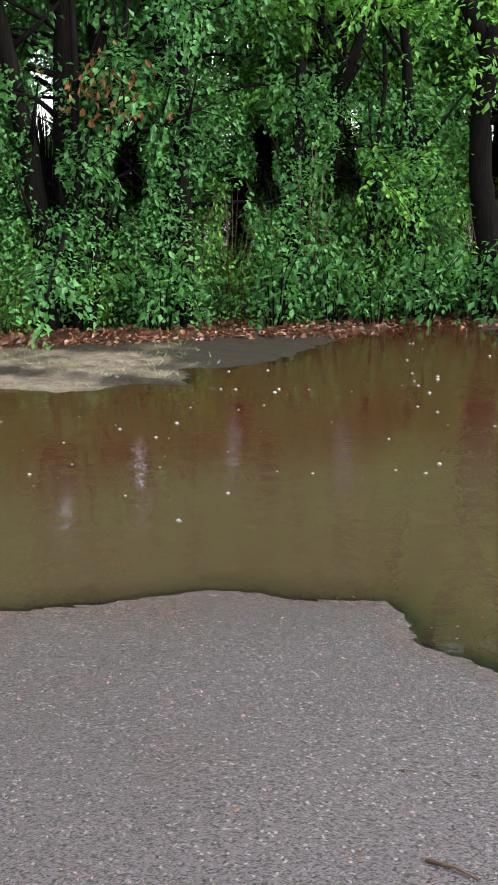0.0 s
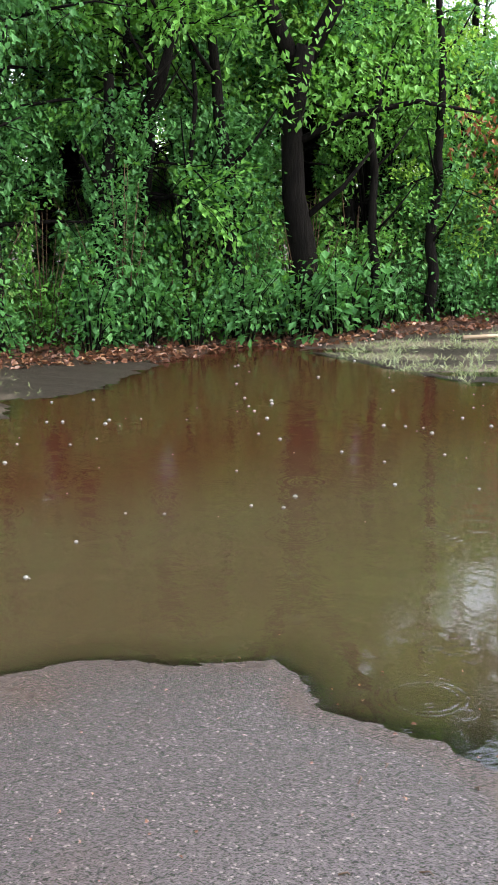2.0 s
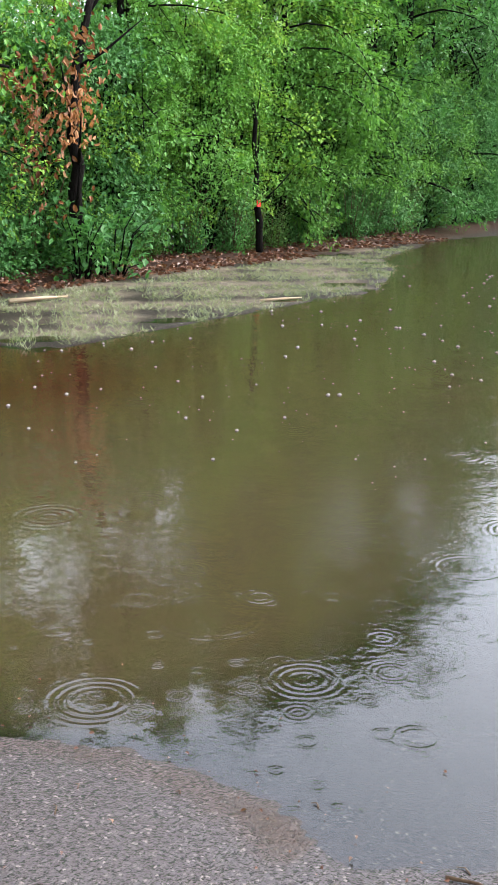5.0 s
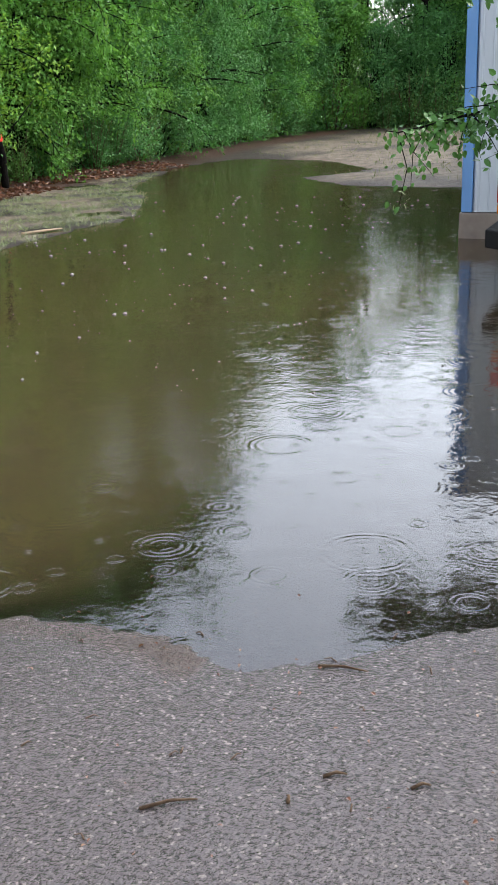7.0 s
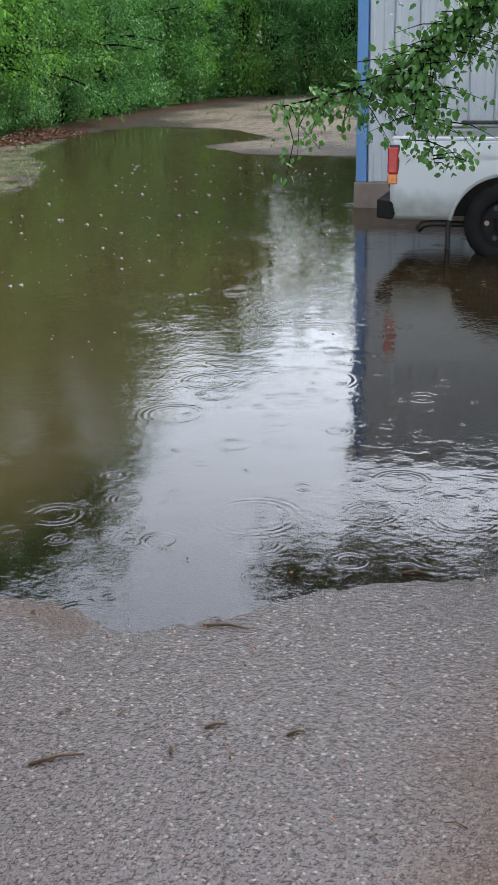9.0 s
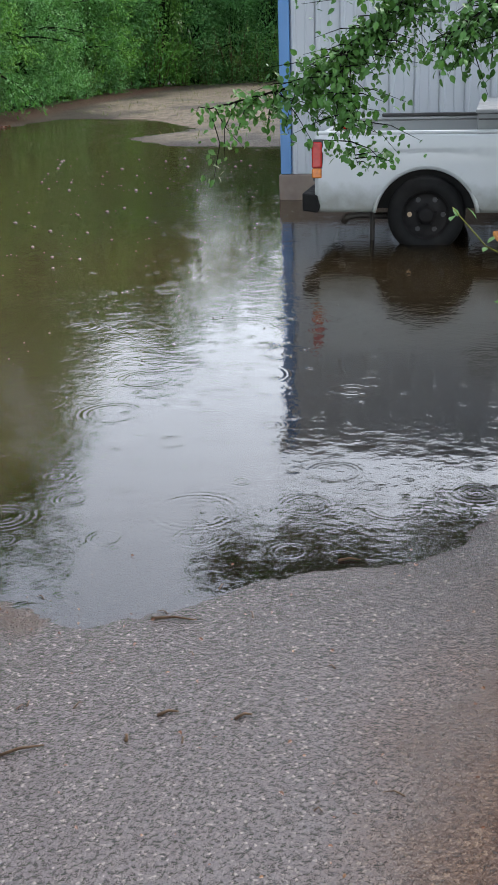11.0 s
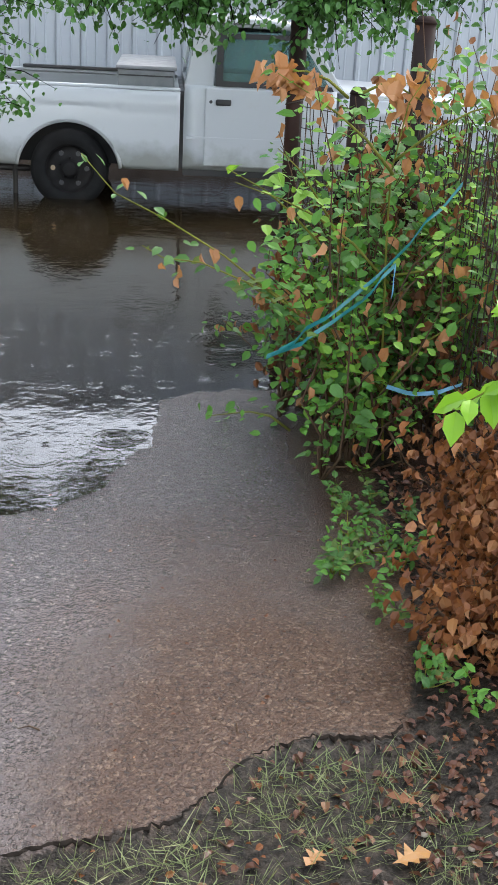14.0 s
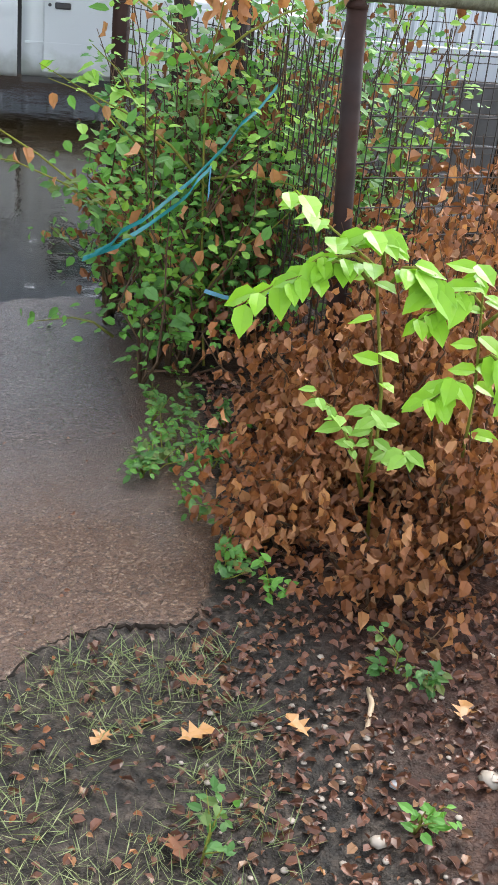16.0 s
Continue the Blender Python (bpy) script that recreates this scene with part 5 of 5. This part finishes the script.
sprig("sapling", "tall sapling with yellow-green stem and tan withered leaves", "sapling",
      [[(1.49, 3.28, 0), (1.45, 3.3, 0.4), (1.42, 3.3, 0.88), (1.41, 3.3, 1.15), (1.45, 3.3, 1.4), (1.57, 3.3, 1.6)],
       arch((1.42, 3.3, 1.15), (0.98, 3.3, 1.48), 0.03), arch((1.42, 3.3, 1.2), (1.9, 3.2, 1.5), 0.03), arch((1.44, 3.3, 0.75), (0.85, 3.3, 1.10), 0.06),
       arch((1.45, 3.3, 0.78), (1.85, 3.1, 0.80), 0.02), arch((1.47, 3.3, 0.3), (1.02, 3.2, 0.7), 0.05), arch((1.44, 3.28, 0.3), (1.7, 3.0, 0.75), 0.05)],
      LEAF_FRESH, STEM, 0.06, 300, 12, extra=(LEAF_TAN, 36, 0.075))
sprig("hanging_twig", "thin arching twig with tan withered leaves", "branch",
      [arch((1.25, 3.4, 1.40), (0.92, 3.35, 1.50), 0.03), arch((1.3, 3.4, 1.42), (1.55, 3.4, 1.38), 0.04)], LEAF_TAN, STEM, 0.085, 301, 26, "curled", 0.75, 0.03, droop=1.2)
sprig("arching_bramble", "long arching bramble with green and brown leaves over water", "bramble",
      [arch((1.3, 3.35, 0.45), (0.30, 3.3, 1.18), 0.02, 7), arch((1.25, 3.35, 0.42), (0.52, 3.3, 0.86), 0.10, 7), arch((1.2, 3.3, 0.5), (0.9, 3.3, 0.74), 0.05)],
      LEAF_SHRUB, STEM, 0.055, 302, 17, spread=0.03, extra=(LEAF_TAN, 10, 0.06))
sprig("light_sprig", "light green broad-leaved sprig at the fence", "sapling",
      [arch((1.3, 3.5, 0.7), (0.82, 3.35, 1.14), 0.06), arch((1.3, 3.5, 0.8), (1.0, 3.35, 1.22), 0.04)], LEAF_LIME, STEM, 0.085, 303, 13, ratio=0.6)
sprig("trailing_vine", "small green vine lying in the water edge", "vine", [arch((1.15, 3.6, 0.03), (0.80, 3.7, 0.05), 0.05)], LEAF_FRESH, STEM, 0.05, 304, 16)

# bright seedlings in front
SD = "bright seedlings in front of the fence"
sprig("bright_seedling", "bright lime-green broad-leaved seedling with drooping leaves", "seedling",
      [[(1.72, 1.75, 0.1), (1.68, 1.72, 0.6), (1.60, 1.68, 0.95), (1.42, 1.66, 1.08), (1.36, 1.64, 1.14)], arch((1.62, 1.68, 0.93), (1.27, 1.64, 0.86), 0.07), arch((1.62, 1.68, 0.95), (1.55, 1.62, 1.06), 0.03),
       arch((1.6, 1.68, 0.9), (1.36, 1.60, 0.93), 0.05), arch((1.64, 1.68, 0.9), (1.72, 1.6, 0.92), 0.05)], LEAF_BRIGHT, STEM, 0.088, 310, 17, ratio=0.62, group=SD, paired=True, droop=0.6)
sprig("bright_seedling", "tall lime-green seedling with large pointed leaves", "seedling",
      [[(1.95, 1.75, 0.1), (1.93, 1.7, 0.6), (1.88, 1.66, 0.9), (1.84, 1.64, 0.98)], arch((1.9, 1.68, 0.85), (1.70, 1.62, 0.83), 0.05), arch((1.9, 1.68, 0.8), (2.05, 1.6, 0.85), 0.04),
       arch((1.92, 1.7, 0.6), (1.75, 1.6, 0.62), 0.05), arch((1.92, 1.7, 0.7), (2.0, 1.6, 0.62), 0.05)], LEAF_BRIGHT, STEM, 0.092, 311, 17, ratio=0.62, group=SD, paired=True, droop=0.65)
sprig("bright_seedling", "small fresh green seedling among dead leaves", "seedling",
      [arch((1.7, 1.8, 0.25), (1.47, 1.66, 0.62), 0.06), arch((1.7, 1.8, 0.3), (1.73, 1.62, 0.47), 0.05), arch((1.7, 1.8, 0.3), (1.62, 1.62, 0.60), 0.05)], LEAF_LIME, STEM, 0.07, 312, 12, ratio=0.6, group=SD, paired=True, droop=0.55)

# heap of withered vine
for k in range(22):
    bx, by = r3.uniform(1.48, 2.25), r3.uniform(1.35, 2.75)
    top = 0.2 + 0.72 * max(0, min(1, (bx - 1.4) / 0.7)) * max(0.25, min(1, (by - 1.1) / 0.9))
    st = [arch((bx, by, 0), (bx + r3.normal(0, 0.15), by + r3.normal(0, 0.15), top * r3.uniform(0.35, 1.1)), 0.05, 5, 0.03, 900 + k * 9 + j) for j in range(8)]
    sprig("withered_vine", "heap of rust-brown withered vine leaves beside the fence", "dead vine", st, LEAF_DEAD, TWIG, 0.040, 400 + k, 46, "curled", 0.88, 0.06, "withered vines", 1.5, extra=(LEAF_TAN, 34, 0.05))
for k in range(10):
    bx, by = r3.uniform(1.9, 2.7), r3.uniform(2.9, 3.5)
    st = [arch((bx, by, 0), (bx + r3.normal(0, 0.15), by + r3.normal(0, 0.12), r3.uniform(0.5, 1.05)), 0.03, 5, 0.03, 1900 + k * 9 + j) for j in range(6)]
    sprig("withered_vine", "rust-brown withered vine climbing the wire fence", "dead vine", st, LEAF_DEAD, TWIG, 0.06, 500 + k, 12, "curled", 0.75, 0.05, "withered vines", 1.0, extra=(LEAF_TAN, 10, 0.06))

# small weeds along the verge
for k in range(28):
    t = r3.random()
    if k < 16:
        bx, by = 1.36 + r3.normal(0, 0.07), 1.3 + 1.6 * t
    elif k < 22:
        bx, by = 1.12 + 0.28 * t + r3.normal(0, 0.02), 2.3 + 0.35 * t
    else:
        bx, by = r3.uniform(0.95, 1.9), r3.uniform(0.65, 1.5)
    z = float(land(bx, by))
    st = [arch((bx, by, z), (bx + r3.normal(0, 0.06), by + r3.normal(0, 0.06), z + r3.uniform(0.03, 0.12)), 0.02, 4, 0.01, 2900 + k * 5 + j) for j in range(3)]
    sprig("weed", "small green weed growing in wet litter", "weed", st, LEAF_SHRUB if k % 3 else LEAF_FRESH, STEM, 0.032, 600 + k, 9, spread=0.012, group="weeds of the verge", droop=0.1, thick=0.0025)


def ribbon(name, pts, mat, label, w=0.02):
    rows = [[(x, y, z - w / 2), (x + 0.004, y - 0.006 * math.sin(i), z + w / 2)] for i, (x, y, z) in enumerate(pts)]
    tagged(part(name, Geo().sheet(list(zip(*rows))), mat, thick=0.0015), label, "ribbon", "ribbons in the shrub")


ribbon("ribbon", arch((0.98, 3.14, 0.50), (1.42, 3.12, 0.86), -0.05, 12, 0.006), TEAL, "teal plastic ribbon tangled in the shrub")
ribbon("ribbon", arch((1.02, 3.12, 0.53), (1.64, 3.16, 1.15), -0.06, 12, 0.006, 2), TEAL, "long teal plastic ribbon tied to the fence")
ribbon("ribbon", arch((1.43, 3.1, 0.41), (1.68, 3.0, 0.46), -0.03, 8, 0.004, 3), SKYBLUE, "pale blue plastic ribbon low in the shrub", 0.016)
ribbon("ribbon", [(1.415, 3.1, 0.86 - 0.012 * i) for i in range(10)], SKYBLUE, "short end of pale blue ribbon hanging", 0.02)
tagged(part("rope", Geo().tube([(1.60, 4.02, 1.28), (1.57, 4.0, 1.2), (1.60, 4.0, 1.12), (1.56, 4.0, 1.06), (1.63, 4.02, 1.0)], [0.009] * 5, 6), ROPE, smooth=True), "pale rope end tied round a post", "rope")


# ---- small things on the ground and the water ----
def on_ground(n, xs, ys, seed, keep=None):
    r2 = np.random.default_rng(seed)
    x, y = r2.uniform(*xs, n), r2.uniform(*ys, n)
    if keep is not None:
        m = keep(x, y)
        x, y = x[m], y[m]
    return r2, np.stack([x, y, land(x, y)], -1)


def scatter(name, label, category, n, xs, ys, seed, size, mat, shape="curled", keep=None, lift=0.004, tilt=0.6, ratio=0.75):
    r2, P = on_ground(n, xs, ys, seed, keep)
    k = len(P)
    P[:, 2] = np.maximum(P[:, 2], 0) + lift + r2.uniform(0, 0.012, k)
    A = np.stack([r2.normal(0, 1, k), r2.normal(0, 1, k), r2.normal(0, 0.15, k)], -1)
    U = np.array([0, 0, 1.0]) + tilt * r2.normal(0, 1, (k, 3))
    return tagged(leaves(name, P, A, U, size * r2.uniform(0.5, 1.3, k), ratio, mat, None, shape), label, category, kind="stuff")


scatter("leaf_litter", "wet red-brown leaf litter under the trees", "leaf litter", 9000, (-12.0, -9.6), (-2, 22), 31, 0.09, LITTER, keep=lambda x, y: signed(x, y, POOL) < 0.05)
soil = lambda x, y: (signed(x, y, DRIVE) < -0.02) & (x > 0.3)
scatter("leaf_litter", "wet brown leaf litter on the muddy verge", "leaf litter", 8000, (0.7, 2.6), (0.45, 3.2), 32, 0.030, LITTER, keep=lambda x, y: soil(x, y) & (np.random.default_rng(1).random(x.shape) < 0.15 + 0.85 * np.clip((x - 1.0) / 0.4, 0, 1)))
scatter("leaf_litter", "pale scraps of dead grass and leaf on mud", "leaf litter", 420, (0.4, 2.2), (0.45, 1.5), 33, 0.02, LEAF_DEAD, keep=soil)
for k, (x, y, s, a) in enumerate(((1.10, 1.07, 0.095, 0.3), (1.39, 1.03, 0.085, 2.0), (1.74, 1.02, 0.08, 1.1), (0.96, 1.12, 0.07, 4.0), (1.05, 0.80, 0.08, 5.0), (1.20, 1.25, 0.08, 2.8), (1.52, 1.22, 0.08, 0.9))):
    tagged(leaves("oak_leaf", [(x, y, float(land(x, y)) + 0.016)], [(math.cos(a), math.sin(a), 0.1)], [(0.1, 0.1, 1)], [s], 0.95, OAK if k < 4 else LEAF_DEAD, None, "oak"), "tan fallen oak leaf lying on wet mud", "leaf", "fallen oak leaves")


def blades(name, label, n, xs, ys, seed, h, mat, keep, flat=0.6, width=0.05):
    r2, P = on_ground(n, xs, ys, seed, keep)
    k = len(P)
    A = np.stack([r2.normal(0, flat, k), r2.normal(0, flat, k), np.abs(r2.normal(0.7, 0.3, k)) + 0.05], -1)
    tagged(leaves(name, P, A, r2.normal(0, 1, (k, 3)), h * r2.uniform(0.4, 1.3, k), width, mat), label, "grass", kind="stuff")


tuft = lambda x, y: ripple(x, y, 2.6, 0.8) + 0.6 * ripple(x, y, 7, 0.2) > -0.1
blades("grass", "pale drowned grass along the bank", 30000, (-10.0, -6.5), (7.0, 20), 41, 0.075, GRASS_PALE, lambda x, y: (signed(x, y, GRASSY) > 0) & (ripple(x, y, 2.6, 0.8) + 0.6 * ripple(x, y, 7, 0.2) > -0.15) & (x > -9.4), 0.8, 0.11)
blades("grass", "sparse grass on the mud patch", 1500, (-9.9, -7.3), (0.8, 3.6), 42, 0.06, GRASS, lambda x, y: (signed(x, y, POOL) < 0) & tuft(x, y), 0.8, 0.10)
blades("grass", "flattened wet grass on the mud", 4200, (0.3, 1.3), (0.45, 1.45), 43, 0.07, GRASS, lambda x, y: soil(x, y) & (ripple(x, y, 8, 0.3) > -0.35), 1.3, 0.035)
blades("grass", "dry grass on the far bank", 5000, (-9.5, 0), (18, 38), 44, 0.10, GRASS, lambda x, y: (signed(x, y, POOL) < -0.3) & tuft(x, y), 0.6, 0.12)


def lumps(name, label, category, P, radii, squash, mat, seed, kind="stuff"):
    """Small rounded stones or bubbles in one mesh."""
    r2 = np.random.default_rng(seed)
    g = Geo()
    for p, r in zip(P, radii):
        vs = [(p[0], p[1], p[2] + r * squash)]
        for ring, (rr, zz) in enumerate(((0.7, 0.7), (1.0, 0.1), (0.8, -0.5))):
            vs += [(p[0] + r * rr * math.cos(a) * r2.uniform(0.85, 1.15), p[1] + r * rr * math.sin(a) * r2.uniform(0.85, 1.15), p[2] + r * squash * zz) for a in np.linspace(0, 2 * math.pi, 8)[:-1]]
        fs = [(0, 1 + j, 1 + (j + 1) % 7) for j in range(7)] + [(1 + i * 7 + j, 1 + i * 7 + (j + 1) % 7, 8 + i * 7 + (j + 1) % 7, 8 + i * 7 + j) for i in range(2) for j in range(7)]
        g.add(vs, fs)
    return tagged(part(name, g, mat, smooth=True), label, category, kind=kind)


r2, P = on_ground(170, (1.1, 2.2), (0.5, 1.35), 51, soil)
lumps("pebbles", "pale small pebbles in wet mud", "pebbles", P + np.array([0, 0, 0.003]), r2.uniform(0.003, 0.010, len(P)), 0.4, PEBBLE, 52)
for x, y, r in ((1.54, 0.87, 0.013), (1.74, 0.84, 0.03), (1.46, 0.72, 0.02)):
    lumps("stone", "pale stone lying on the mud", "stone", [(x, y, float(land(x, y)) + 0.006)], [r], 0.5, PEBBLE if r > 0.015 else BOX_WHITE, int(r * 1000), "")
wet_only = lambda x, y: signed(x, y, POOL) > 0.25
r2, P = on_ground(300, (-9, -3), (1, 16), 53, wet_only)
P[:, 2] = 0.001
lumps("bubbles", "white rain bubbles floating on the flood", "bubbles", P, r2.uniform(0.005, 0.018, len(P)) * (0.6 + 0.05 * np.hypot(P[:, 0], P[:, 1])), 0.8, FOAM, 54)
r2, P = on_ground(260, (-5, -0.5), (5, 15), 55, wet_only)
P[:, 2] = 0.001
lumps("bubbles", "small rain bubbles floating on open water", "bubbles", P, r2.uniform(0.003, 0.009, len(P)), 0.8, FOAM, 56)


def twig(x, y, length, a, mat=TWIG, r=0.005, label="small dark twig lying on wet asphalt"):
    z = max(float(land(x, y)), 0) + r
    c, s = math.cos(a) * length / 2, math.sin(a) * length / 2
    tagged(part("twig", Geo().tube([(x - c, y - s, z), (x, y + 0.01, z + 0.003), (x + c, y + s, z)], [r, r * 0.8, r * 0.4], 6), mat, smooth=True), label, "twig", "twigs")


twig(-0.50, 2.33, 0.15, 0.1)
twig(-0.15, 1.81, 0.05, 0.6)
twig(-0.70, 1.55, 0.14, 0.6)
twig(-0.36, 1.79, 0.06, 0.5)
twig(-0.44, 1.66, 0.03, 2.0)
twig(0.0, 2.85, 0.08, 0.2)
for _ in range(26):
    twig(r3.uniform(-1.6, 1.0), r3.uniform(1.0, 2.6), r3.uniform(0.015, 0.06), r3.uniform(0, 3.1), r=0.0025)
twig(-8.9, 9.3, 0.75, 1.3, WOOD_PALE, 0.03, "pale dead branch on the bank")
twig(-6.9, 11.3, 0.6, 1.2, WOOD_PALE, 0.02, "pale stick at the water edge")
tagged(part("bent_stick", Geo().tube([(1.58, 1.22, 0.05), (1.56, 1.12, 0.075), (1.53, 1.05, 0.06), (1.52, 0.97, 0.03)], [0.006, 0.007, 0.006, 0.005], 7), WOOD_PALE, smooth=True), "pale bent stick on the mud", "stick")
tagged(part("leaning_stick", Geo().tube([(-11.1, 22.4, -0.02), (-11.15, 22.2, 0.5), (-11.2, 22.0, 1.05)], [0.03, 0.025, 0.02], 7), WOOD_PALE, smooth=True), "pale dead stick leaning at the wood edge", "stick")
tagged(part("red_tag", Geo().box(-10.55, -10.53, 16.1, 16.2, 0.82, 0.93), FLOWER, bevel=0.004), "small red tag on a trunk", "tag")
scatter("shore_debris", "tan leaf scraps washed up at the water edge", "debris", 900, (-2.9, 0.6), (0.6, 3.4), 61, 0.026, LITTER, keep=lambda x, y: (np.abs(signed(x, y, POOL) + 0.02) < 0.06) & (ripple(x, y, 4, 2.2) > 0.25))
scatter("asphalt_litter", "tiny dark leaf crumbs on the asphalt", "debris", 260, (-2.6, 1.2), (0.3, 2.8), 62, 0.014, LITTER, keep=lambda x, y: signed(x, y, DRIVE) > 0.02)
